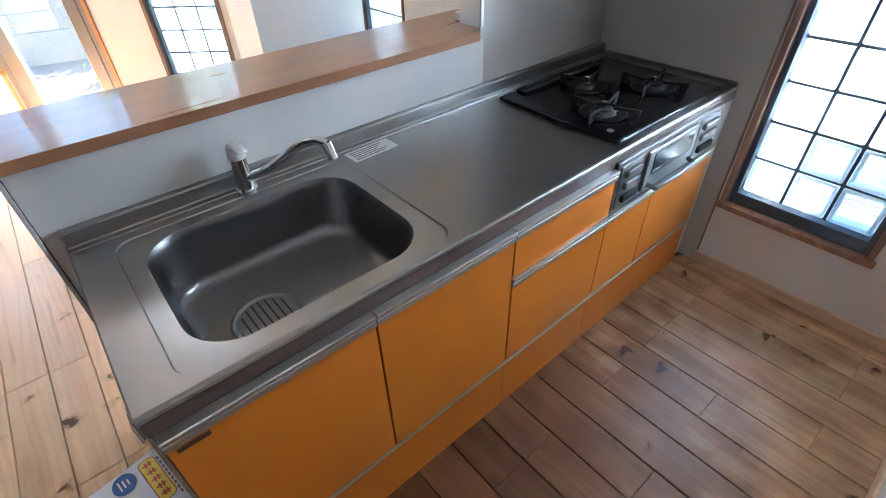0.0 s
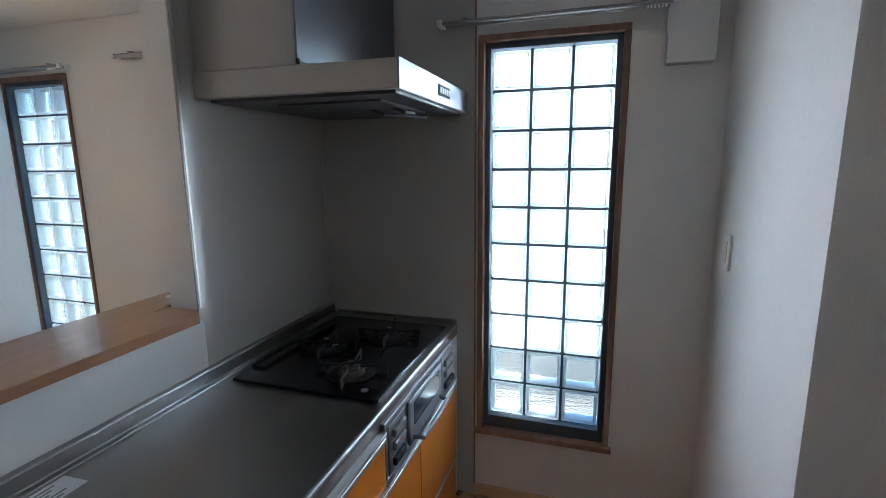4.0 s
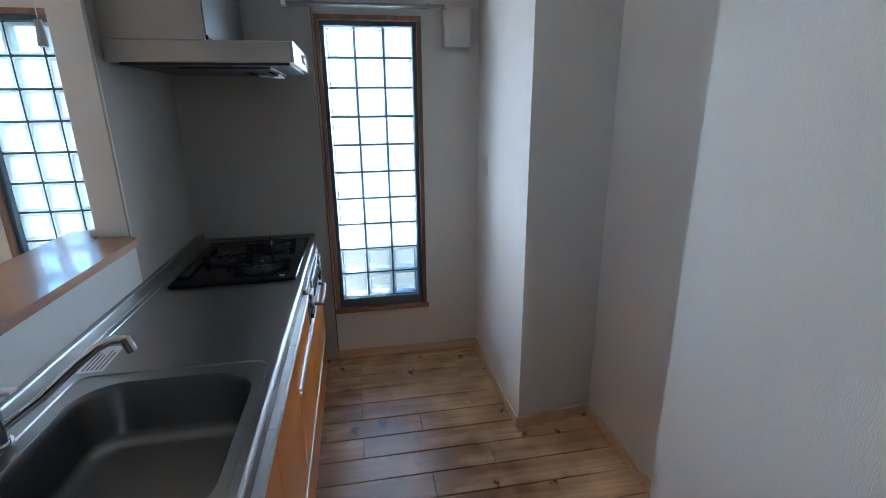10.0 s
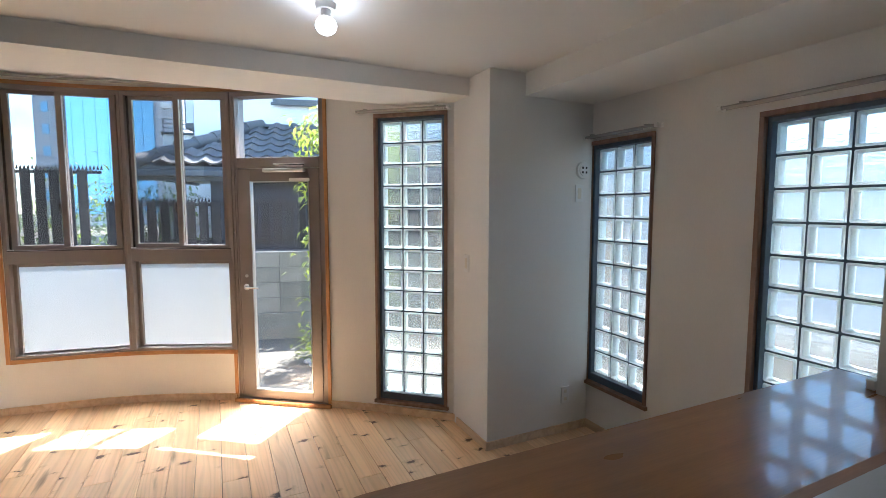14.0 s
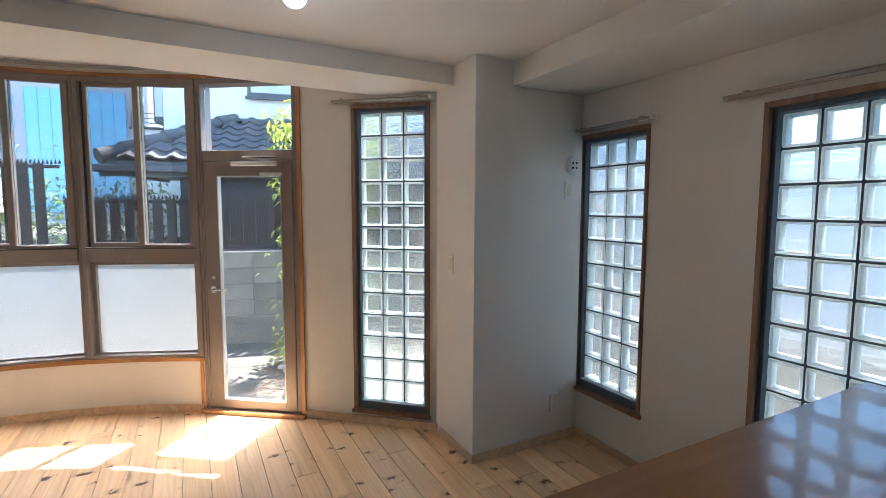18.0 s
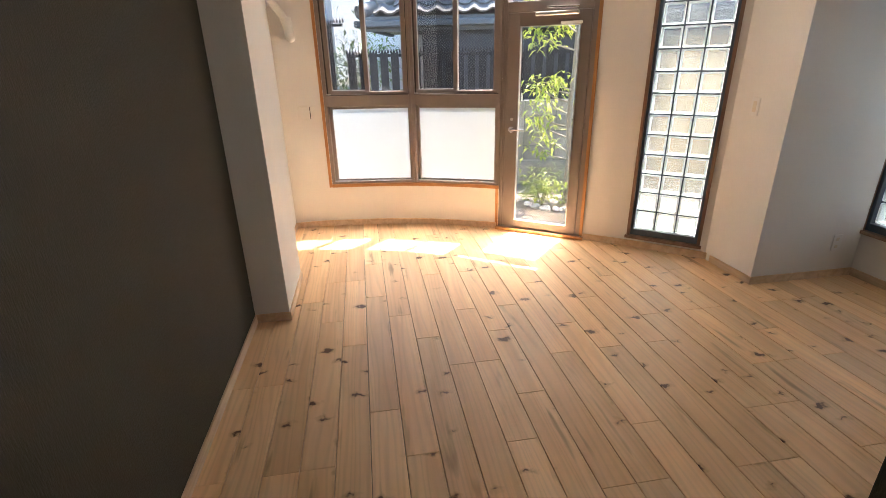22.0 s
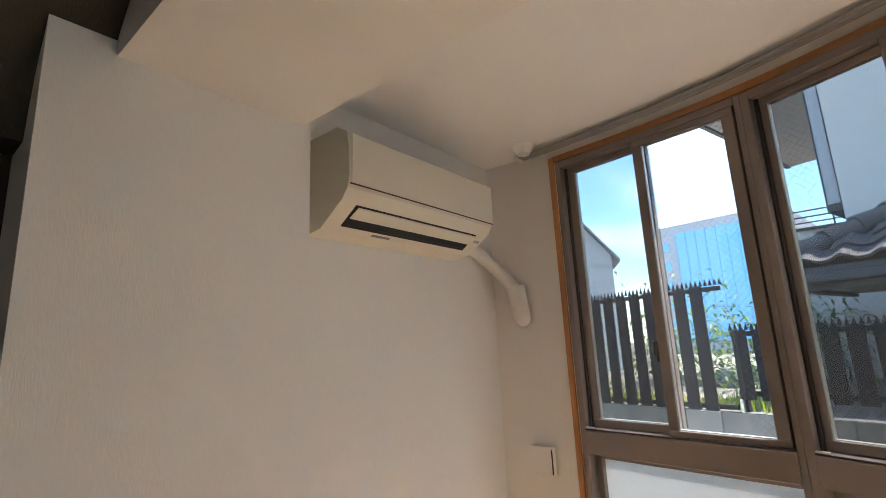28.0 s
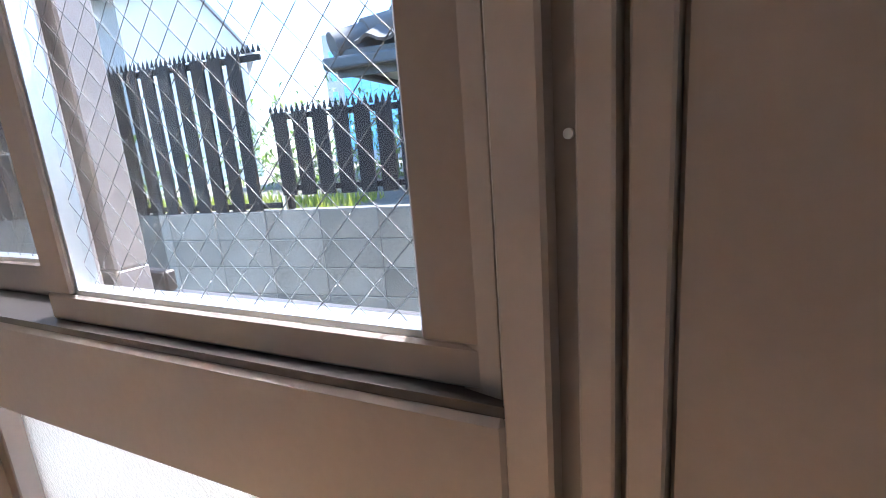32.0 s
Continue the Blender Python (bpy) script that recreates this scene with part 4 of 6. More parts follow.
es += [e for e in {e for v in rim_out for e in v.link_edges} if all(v in rim_out for v in e.verts)]
bmesh.ops.triangle_fill(bm, use_beauty=True, edges=es)
part("worktop_sheet", bm, STEEL, counter)
bm = B()
prof = [(-0.006, CT), (0.0, CT - 0.0015), (0.004, CT - 0.005), (0.005, CT - 0.010), (0.003, CT - 0.014), (-0.02, CT - 0.014), (-0.02, CT - 0.004)]
prism(bm, prof, -2.212, -0.004, "y")
part("front_edge", bm, STEEL, counter)
bm = B()
prof = [(-0.588, CT - 0.001), (-0.590, CT + 0.003), (-0.594, CT + 0.003), (-0.597, CT + 0.0005), (-0.611, CT + 0.0005), (-0.614, CT + 0.004), (-0.617, CT + 0.038), (-0.621, CT + 0.043), (-0.638, CT + 0.044), (-0.638, CT - 0.02), (-0.588, CT - 0.02)]
prism(bm, prof, -2.212, -0.008, "y")
part("back_edge", bm, STEEL, counter)
part("end_edge", box(B(), -0.638, 0.002, -2.216, -2.2125, CT - 0.052, CT - 0.002, 0.001), TAUPE, counter)
part("corner_cap", box(B(), -0.030, 0.010, -2.2185, -2.2165, CT - 0.050, CT - 0.003, 0.001), TAUPE, counter)
part("end_screw", rod(B(), (-0.06, -2.2165, CT - 0.03), (-0.06, -2.2205, CT - 0.03), 0.006, 12), BURNER, counter)
part("right_edge", box(B(), -0.60, 0.0, -0.014, -0.008, CT, CT + 0.012, 0.001), STEEL, counter)
# bowl
bm = B()
levels = [(0.0, CT - 0.004, 0.115), (0.002, CT - 0.008, 0.115), (0.006, CT - 0.03, 0.113), (0.015, CT - 0.150, 0.105), (0.021, CT - 0.168, 0.10), (0.034, CT - 0.179, 0.09), (0.056, CT - 0.183, 0.07), (0.15, CT - 0.188, 0.05)]
prev = None
for ins, z, r in levels:
    loop = [bm.verts.new((*p, z)) for p in rounded(SX0 + ins, SX1 - ins, SY0 + ins, SY1 - ins, r, 8)]
    if prev:
        ring_faces(bm, prev, loop)
    prev = loop
bm.faces.new(prev)
part("sink_bowl", bm, STEEL_BOWL, counter, smooth=True)
dc = (-0.268, -1.903)
bm = B()
for r0, r1, z in ((0.098, 0.086, 0.0), ):
    a = [bm.verts.new((dc[0] + r0 * math.cos(t), dc[1] + r0 * math.sin(t), CT - 0.1868)) for t in np.linspace(0, 2 * math.pi, 33)[:-1]]
    b = [bm.verts.new((dc[0] + r1 * math.cos(t), dc[1] + r1 * math.sin(t), CT - 0.181)) for t in np.linspace(0, 2 * math.pi, 33)[:-1]]
    c = [bm.verts.new((dc[0] + (r1 - 0.008) * math.cos(t), dc[1] + (r1 - 0.008) * math.sin(t), CT - 0.187)) for t in np.linspace(0, 2 * math.pi, 33)[:-1]]
    ring_faces(bm, a, b), ring_faces(bm, b, c)
part("drain_ring", bm, STEEL_BOWL, counter, smooth=True)
part("drain_plate", rod(B(), (*dc, CT - 0.1868), (*dc, CT - 0.182), 0.074, 32), STEEL_BOWL, counter, "dark slotted drain cover")
for k in range(7):
    y = dc[1] - 0.054 + 0.018 * k
    w = math.sqrt(max(0.0, 0.068 ** 2 - (y - dc[1]) ** 2))
    part("drain_slot", box(B(), dc[0] - w, dc[0] + w, y - 0.0022, y + 0.0022, CT - 0.182, CT - 0.1815), BURNER, counter)
# sticker on the worktop
stk = empty("sticker", (-0.54, -1.38, CT), "white printed care label stuck on the worktop", "label")
sm = Matrix.Translation((-0.54, -1.378, CT + 0.0006)) @ Matrix.Rotation(radians(2), 4, "Z")
part("paper", box(B(), -0.036, 0.036, -0.082, 0.082, 0, 0.0006, 0, 1, sm), CARD, stk)
for k in range(5):
    part("printed_line", box(B(), -0.026 + 0.012 * k, -0.021 + 0.012 * k, -0.07, 0.05 - 0.014 * (k % 3), 0.0006, 0.0009, 0, 1, sm), GREY_INK, stk)

# tap
tap = empty("mixer_tap", (-0.575, -1.775, CT), "chrome single-lever kitchen tap with a swivel spout", "tap")
part("base", rod(B(), (-0.575, -1.775, CT), (-0.575, -1.775, CT + 0.012), 0.030, 24), CHROME, tap, smooth=True)
part("body", rod(B(), (-0.575, -1.775, CT + 0.012), (-0.575, -1.775, CT + 0.105), 0.024, 24, 0.022), CHROME, tap, smooth=True)
bm = rod(B(), (-0.575, -1.775, CT + 0.105), (-0.575, -1.775, CT + 0.142), 0.024, 24, 0.021)
box(bm, -0.590, -0.510, -1.790, -1.760, CT + 0.136, CT + 0.146, 0.005, 2)
part("lever", bm, PLASTIC, tap, "white plastic lever cap", smooth=True)
sp = [(-0.56, -1.765, CT + 0.045), (-0.50, -1.72, CT + 0.085), (-0.43, -1.675, CT + 0.145), (-0.395, -1.65, CT + 0.17), (-0.37, -1.632, CT + 0.178), (-0.345, -1.615, CT + 0.172)]
part("spout", tube(B(), sp, 0.0115, 14), CHROME, tap, smooth=True)
part("nozzle", rod(B(), (-0.348, -1.617, CT + 0.178), (-0.338, -1.610, CT + 0.135), 0.0145, 18), CHROME, tap, smooth=True)


# cabinets under the worktop
def handle_rail(parent, y0, y1, z):
    """The aluminium grip along the top of a front."""
    part("grip_rail", prism(B(), [(0.004, z), (0.026, z), (0.028, z - 0.004), (0.027, z - 0.010), (0.021, z - 0.013), (0.021, z - 0.017), (0.025, z - 0.019), (0.025, z - 0.032), (0.022, z - 0.034), (0.004, z - 0.034)], y0, y1, "y"), ALU, parent)


def front(parent, name, y0, y1, z0, z1, grip=True):
    f = part(name, box(B(), 0.002, 0.020, y0 + 0.0026, y1 - 0.0026, z0, z1 - (0.0345 if grip else 0), 0.0015), ORANGE, parent)
    if grip:
        handle_rail(f, y0 + 0.0015, y1 - 0.0015, z1)
    return f


def cabinet(y0, y1, label, fronts):
    c = empty("base_cabinet", (-0.28, (y0 + y1) / 2, 0), label, "cabinet", "kitchen base cabinets")
    part("body", box(B(), -0.60, 0.0, y0 + 0.001, y1 - 0.001, 0.12, 0.655 if y1 > -0.5 or y0 < -1.4 else CT - 0.055), SIDE, c)
    part("kick_board", box(B(), -0.56, 0.0145, y0 + 0.001, y1 - 0.001, 0.0, 0.236), ORANGE, c)
    part("kick_trim", box(B(), 0.0146, 0.024, y0, y1, 0.236, 0.246, 0.001), ALU, c, "bright aluminium line above the plinth")
    for fr in fronts:
        front(c, *fr)
    return c


cab = cabinet(-2.205, -1.303, "orange laminate sink cabinet with two doors and aluminium grips", [("door", -2.203, -1.754, 0.25, 0.792), ("door", -1.754, -1.303, 0.25, 0.792)])
part("maker_plate", box(B(), 0.0202, 0.0212, -2.185, -2.125, 0.738, 0.750), BROWN, cab)
part("side_panel", box(B(), -0.60, 0.004, -2.2115, -2.2055, 0.0, CT - 0.053), SIDE, cab, "plain taupe cabinet side")
cab2 = cabinet(-1.303, -0.835, "orange laminate drawer cabinet with aluminium grips", [("drawer", -1.303, -0.835, 0.620, 0.792), ("drawer", -1.303, -0.835, 0.25, 0.617)])
cab3 = cabinet(-0.835, -0.085, "orange laminate hob cabinet with two doors under the grill", [("door", -0.835, -0.548, 0.25, 0.617), ("door", -0.548, -0.090, 0.25, 0.617)])
bm = box(B(), -0.02, 0.0035, -2.210, -0.010, CT - 0.052, CT - 0.0145)
part("front_channel", bm, BROWN, counter, "dark brown strip under the steel edge")
bm = box(B(), -0.60, 0.0, -0.084, -0.008, 0.0, CT - 0.031)
solo("filler_panel", bm, PANEL, "narrow off-white filler between hob cabinet and wall", "panel")

# grill and hob
grill = empty("gas_grill", (0.0, -0.48, 0.62), "grey built-in fish grill with a dark window and control knobs", "grill")
part("body", box(B(), -0.5, 0.0, -0.832, -0.136, 0.62, CT - 0.054), GREY_FRONT, grill)
part("front_panel", box(B(), 0.0, 0.018, -0.832, -0.136, 0.622, CT - 0.034, 0.003), GREY_FRONT, grill)
dr = part("grill_door", box(B(), 0.0185, 0.030, -0.665, -0.330, 0.640, CT - 0.05, 0.004), GREY_FRONT, grill)
part("grill_window", box(B(), 0.0302, 0.0325, -0.63, -0.365, 0.70, CT - 0.065, 0.002), DARK_GLASS, dr)
part("grill_handle", tube(B(), [(0.03, -0.64, 0.665), (0.062, -0.63, 0.66), (0.066, -0.50, 0.66), (0.062, -0.365, 0.66), (0.03, -0.355, 0.665)], 0.009, 10), GREY_FRONT, dr, smooth=True)
for y0, y1 in ((-0.815, -0.69), (-0.305, -0.155)):
    pan = part("control_panel", box(B(), 0.0185, 0.023, y0, y1, 0.635, CT - 0.05, 0.002), GREY_FRONT, grill)
    for k, z in enumerate((0.672, 0.722, 0.765)):
        part("knob", box(B(), 0.0232, 0.037, y0 + 0.02, y1 - 0.02, z - 0.014, z + 0.012, 0.004, 2), GREY_FRONT if k else IRON_GRATE, pan)
    part("knob_mark", box(B(), 0.0372, 0.038, (y0 + y1) / 2 - 0.01, (y0 + y1) / 2 + 0.01, 0.72, 0.724), RED_INK, pan)
hob = empty("gas_hob", (-0.295, -0.45, CT), "black enamel gas hob with three burners and iron pan supports", "hob")
bm = box(B(), -0.552, -0.036, -0.785, -0.098, CT + 0.0005, CT + 0.012, 0.005, 2)
part("hob_plate", bm, BLACK_GLASS, hob, smooth=True)
part("hob_front_trim", box(B(), -0.037, -0.024, -0.780, -0.103, CT + 0.0005, CT + 0.013, 0.003), BLACK_GLASS, hob)
part("exhaust_cover", box(B(), -0.545, -0.49, -0.70, -0.22, CT + 0.0122, CT + 0.022, 0.004), BLACK_GLASS, hob)
for y0, y1 in ((-0.68, -0.47), (-0.45, -0.24)):
    part("exhaust_slot", box(B(), -0.522, -0.512, y0, y1, CT + 0.0221, CT + 0.0226), DARK_SLOT, hob)
for cx, cy, r in ((-0.189, -0.640, 0.050), (-0.200, -0.300, 0.050), (-0.378, -0.480, 0.036)):
    part("burner_dish", rod(B(), (cx, cy, CT + 0.0121), (cx, cy, CT + 0.0150), r + 0.028, 32, r + 0.022), IRON_GRATE, hob, smooth=True)
    bn = part("burner", rod(B(), (cx, cy, CT + 0.0150), (cx, cy, CT + 0.028), r * 0.9, 28, r * 0.8), BURNER, hob, smooth=True)
    part("burner_cap", rod(B(), (cx, cy, CT + 0.028), (cx, cy, CT + 0.035), r * 0.62, 24, r * 0.5), IRON_GRATE, bn, smooth=True)
    part("sensor", rod(B(), (cx, cy, CT + 0.035), (cx, cy, CT + 0.056), 0.010, 16), CHROME, bn, smooth=True)
    part("igniter", rod(B(), (cx + r * 0.95, cy + 0.012, CT + 0.015), (cx + r * 0.95, cy + 0.012, CT + 0.032), 0.004, 10), CHROME, bn, smooth=True)
    gr = part("pan_support", tube(B(), [(cx + (r + 0.030) * math.cos(a), cy + (r + 0.030) * math.sin(a), CT + 0.018) for a in np.linspace(0, 2 * math.pi, 29)], 0.004, 6), IRON_GRATE, hob, smooth=True)
    for k in range(4):
        arm = prism(B(), [(r + 0.030, 0.016), (r + 0.072, 0.0125), (r + 0.078, 0.052), (r + 0.062, 0.052), (r - 0.018, 0.043), (r - 0.016, 0.036), (r + 0.050, 0.040), (r + 0.046, 0.026)], -0.0028, 0.0028, "y")
        arm.transform(Matrix.Translation((cx, cy, CT)) @ Matrix.Rotation(radians(90 * k + 12), 4, "Z"))
        part("support_arm", arm, IRON_GRATE, gr)
part("igniter_mark", rod(B(), (-0.09, -0.74, CT + 0.012), (-0.09, -0.74, CT + 0.0145), 0.012, 16), GREY_FRONT, hob)

# cooker hood and the cupboard above it
hood = empty("cooker_hood", (-0.32, -0.36, 1.745), "beige enamelled cooker hood with a slim steel edge, over the hob", "cooker hood")
bm = box(B(), -0.640, 0.045, -0.735, -0.010, 1.752, 1.832, 0.003)
part("canopy", bm, HOOD, hood)
part("front_edge", box(B(), 0.0455, 0.050, -0.736, -0.009, 1.751, 1.833, 0.001), HOOD_SIDE, hood)
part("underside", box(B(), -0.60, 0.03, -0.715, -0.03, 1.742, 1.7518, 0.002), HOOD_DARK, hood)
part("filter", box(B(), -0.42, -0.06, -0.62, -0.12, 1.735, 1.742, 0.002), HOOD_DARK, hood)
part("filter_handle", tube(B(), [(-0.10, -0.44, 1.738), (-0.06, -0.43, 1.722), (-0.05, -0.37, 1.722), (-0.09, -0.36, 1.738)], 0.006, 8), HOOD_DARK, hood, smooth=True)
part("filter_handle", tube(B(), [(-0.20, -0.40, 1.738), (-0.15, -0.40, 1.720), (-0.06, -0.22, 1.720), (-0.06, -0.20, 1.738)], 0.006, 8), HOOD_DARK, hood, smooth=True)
sw = part("switch_panel", box(B(), 0.0505, 0.053, -0.40, -0.27, 1.775, 1.812, 0.001), DARK_SLOT, hood)
for k in range(5):
    part("button", box(B(), 0.0532, 0.056, -0.392 + 0.024 * k, -0.376 + 0.024 * k, 1.783, 1.803, 0.001), PLASTIC, sw)
part("shroud", box(B(), -0.640, -0.275, -0.725, -0.32, 1.8325, 2.449, 0.003), HOOD, hood)
part("shroud_front", box(B(), -0.274, -0.268, -0.726, -0.32, 1.845, 2.449, 0.001), HOOD_SIDE, hood)
part("shroud_seam", box(B(), -0.27, -0.262, -0.732, -0.724, 1.834, 1.85), DARK_SLOT, hood)
part("wall_duct_cover", box(B(), -0.640, -0.268, -0.319, -0.010, 1.8325, 2.449, 0.002), HOOD_SIDE, hood)

# bar top with a rounded corner on the living-room side
bx0, bx1, by0, by1 = -0.925, -0.604, -2.262, -0.800
out = []
for k in range(9):
    a = radians(180 + 90 * k / 8)
    out.append((bx0 + 0.085 + 0.085 * math.cos(a), by0 + 0.085 + 0.085 * math.sin(a)))
for k in range(5):
    a = radians(270 + 90 * k / 4)
    out.append((bx1 - 0.015 + 0.015 * math.cos(a), by0 + 0.015 + 0.015 * math.sin(a)))
out += [(bx1, by1 - 0.04), (-0.645, by1 - 0.004), (-0.782, by1 - 0.004), (-0.782, -0.66), (bx0, -0.66)]
bar_top = empty("bar_top", (-0.78, -1.5, 1.056), "varnished wooden bar top with a rounded corner on the half wall", "bar top")
part("board", prism(B(), out, 1.060, 1.0875), BAR_EDGE, bar_top)
part("veneer", prism(B(), out, 1.0876, 1.0895), BAR_WOOD, bar_top)
bm = box(B(), -0.80, -0.777, -0.785, -0.70, 1.0896, 1.118, 0.003)
solo("small_box", bm, PLASTIC, "small white plastic box on the bar against the wing wall", "box")
# white corner trims of the wing wall
bm = box(B(), -0.651, -0.643, -0.796, -0.787, 1.09, 2.45, 0.001)
structure("trim", bm, ALU, "thin bright corner trim on the wing wall", "trim")
bm = box(B(), 0.079, 0.086, -0.0085, -0.001, 0.0, 2.449, 0.001)
structure("trim", bm, CASING, "thin joint strip between splash panel and wallpaper", "trim")

# carton on the floor at the end of the worktop
crt = empty("carton", (-0.393, -2.394, 0), "white cardboard carton with blue and yellow print on the floor", "carton")
cm = Matrix.Translation((-0.393, -2.394, 0)) @ Matrix.Rotation(radians(10), 4, "Z")
part("body", box(B(), -0.16, 0.16, -0.11, 0.11, 0.0, 0.10, 0.002, 1, cm), CARD, crt)
for x, y in ((-0.112, -0.002), (-0.033, -0.062)):
    bm = B()
    bmesh.ops.create_cone(bm, cap_ends=True, segments=28, radius1=0.040, radius2=0.040, depth=0.0012, matrix=cm @ Matrix.Translation((x, y, 0.1006)) @ Matrix.Diagonal((0.95, 0.82, 1, 1)))
    bl = part("blue_print", bm, BLUE_INK, crt)
    for k in range(3):
        part("white_print", box(B(), x - 0.020 + 0.004 * k, x + 0.018 - 0.003 * k, y - 0.015 + 0.012 * k, y - 0.010 + 0.012 * k, 0.1013, 0.1016, 0, 1, cm), CARD, bl)
label_edge = prism(B(), rounded(-0.142, 0.036, 0.046, 0.096, 0.016), 0.1001, 0.1008)
label_edge.transform(cm)
part("label_border", label_edge, RED_INK, crt)
label_face = prism(B(), rounded(-0.139, 0.033, 0.049, 0.093, 0.014), 0.1001, 0.1012)
label_face.transform(cm)
part("yellow_print", label_face, YELLOW_INK, crt)
for k in range(5):
    x = -0.130 + 0.032 * k
    for dx, dy, w, h in ((0.0, 0.008, 0.022, 0.005), (0.0, 0.018, 0.022, 0.005), (0.008, 0.0, 0.006, 0.028)):
        part("red_print", box(B(), x + dx, x + dx + w, 0.056 + dy, 0.056 + dy + h, 0.1013, 0.1016, 0, 1, cm), RED_INK, crt)
for k in range(9):
    part("grey_print", box(B(), -0.125 + 0.020 * k, -0.111 + 0.020 * k, 0.0985, 0.1055, 0.1001, 0.1008, 0, 1, cm), GREY_INK, crt)

# ---- small fixtures ----
def plate(name, c, normal, w, h, label, category, toggle=True, depth=0.008, material=PLASTIC):
    nrm = Vector((*normal, 0)).normalized()
    m = Matrix.Translation(c) @ Matrix(((nrm.y, nrm.x, 0, 0), (-nrm.x, nrm.y, 0, 0), (0, 0, 1, 0), (0, 0, 0, 1)))
    th = empty(name, m, label, category, "wall plates")
    part("cover", box(B(), -w / 2, w / 2, 0, depth, -h / 2, h / 2, 0.003, 2), material, th, local=True)
    if toggle:
        part("rocker", box(B(), -w * 0.22, w * 0.22, depth, depth + 0.003, -h * 0.3, h * 0.3, 0.001), CREAM, th, local=True)
    return th


plate("light_switch", (-2.735, -0.115, 1.69), (1, 0), 0.07, 0.12, "white double light switch on the corner column", "switch")
ot = plate("power_outlet", (-2.735, -0.20, 0.27), (1, 0), 0.07, 0.12, "white wall outlet low on the corner column", "outlet", False)
for dz in (-0.028, 0.028):
    part("socket", box(B(), -0.012, 0.012, 0.008, 0.0095, dz - 0.012, dz + 0.012, 0.001), CREAM, ot, local=True)
plate("light_switch", (-3.02, -0.837, 1.21), (0, -1), 0.07, 0.12, "white light switch beside the tallest glass block window", "switch")
cp = plate("wall_cover", (-4.762, -4.02, 1.12), (1, 0.02), 0.12, 0.12, "square wall-coloured cover plate with a dark slot beside the large window", "cover plate", False, 0.022, WALLPAPER)
part("slot", box(B(), -0.052, -0.046, 0.0205, 0.0232, -0.056, 0.050), DARK_SLOT, cp, local=True)
plate("light_switch", (1.0, -0.20, 1.25), (-1, 0), 0.07, 0.12, "white light switch on the kitchen pier", "switch")
bxv = solo("vent_box", box(B(), 0.785, 0.940, -0.055, -0.001, 1.89, 2.09, 0.005, 2), PLASTIC, "square white ventilation cover beside the kitchen window", "vent", smooth=True)
rv = empty("round_vent", (-2.735, -0.085, 1.85), "round white wall vent with a slotted centre", "vent")
part("ring", rod(B(), (-2.735, -0.085, 1.85), (-2.721, -0.085, 1.85), 0.062, 32, 0.055), PLASTIC, rv, smooth=True)
part("dial", rod(B(), (-2.721, -0.085, 1.85), (-2.714, -0.085, 1.85), 0.040, 28), PLASTIC, rv, smooth=True)
for k in range(4):
    a = radians(45 + 90 * k)
    p = (-2.7138, -0.085 + 0.022 * math.cos(a), 1.85 + 0.022 * math.sin(a))
    part("slot", box(B(), p[0], p[0] + 0.001, p[1] - 0.007, p[1] + 0.007, p[2] - 0.007, p[2] + 0.007), DARK_SLOT, rv)

# air conditioner
ac = empty("air_conditioner", (-4.02, -4.12, 2.07), "cream wall-mounted air conditioner with a dark outlet slot", "air conditioner")
side = [(-4.234, 2.375), (-4.06, 2.375), (-4.012, 2.345), (-4.000, 2.28), (-4.000, 2.190), (-4.010, 2.155), (-4.036, 2.121), (-4.150, 2.046), (-4.234, 2.034)]
part("housing", prism(B(), side, -4.44, -3.63, "x"), CREAM, ac)
part("front_panel", box(B(), -4.432, -3.638, -3.9995, -3.994, 2.168, 2.335, 0.002), CREAM, ac)
part("panel_seam", box(B(), -4.436, -3.634, -4.0015, -3.9992, 2.1630, 2.1675), BROWN, ac)
sl = Matrix.Translation((-4.035, -4.096, 2.082)) @ Matrix.Rotation(radians(213.3), 4, "X")
part("outlet_slot", box(B(), -0.335, 0.340, -0.060, 0.040, -0.006, 0.0010, 0, 1, sl), DARK_SLOT, ac)
part("louvre", box(B(), -0.332, 0.332, -0.0585, -0.004, 0.002, 0.008, 0.002, 1, sl @ Matrix.Rotation(radians(-5), 4, "X")), CREAM, ac)
for y in (0.026, 0.034):
    part("vane", box(B(), -0.325, 0.325, y, y + 0.003, 0.001, 0.003, 0, 1, sl), BRONZE_DARK, ac)
for k in range(3):
    part("indicator", box(B(), -0.392 + 0.014 * k, -0.384 + 0.014 * k, -0.03, -0.016, -0.001, 0.0012, 0, 1, sl), GREY_INK, ac)
part("badge", box(B(), 0.10, 0.19, 0.050, 0.060, -0.001, 0.0012, 0, 1, sl), GREY_INK, ac)
pipe = empty("pipe_cover", (-4.66, -4.20, 1.75), "white pipe cover curving down from the air conditioner", "pipe cover")
part("duct", tube(B(), [(-4.41, -4.19, 2.12), (-4.50, -4.195, 2.11), (-4.60, -4.19, 2.075), (-4.68, -4.16, 2.01), (-4.725, -4.12, 1.95), (-4.74, -4.095, 1.90)], 0.032, 14), PIPE, pipe, smooth=True)
part("collar", rod(B(), (-4.735, -4.085, 1.915), (-4.740, -4.062, 1.76), 0.044, 18, 0.041), PIPE, pipe, smooth=True)
part("elbow_end", ball(B(), (-4.740, -4.062, 1.76), 0.041), PIPE, pipe, smooth=True)

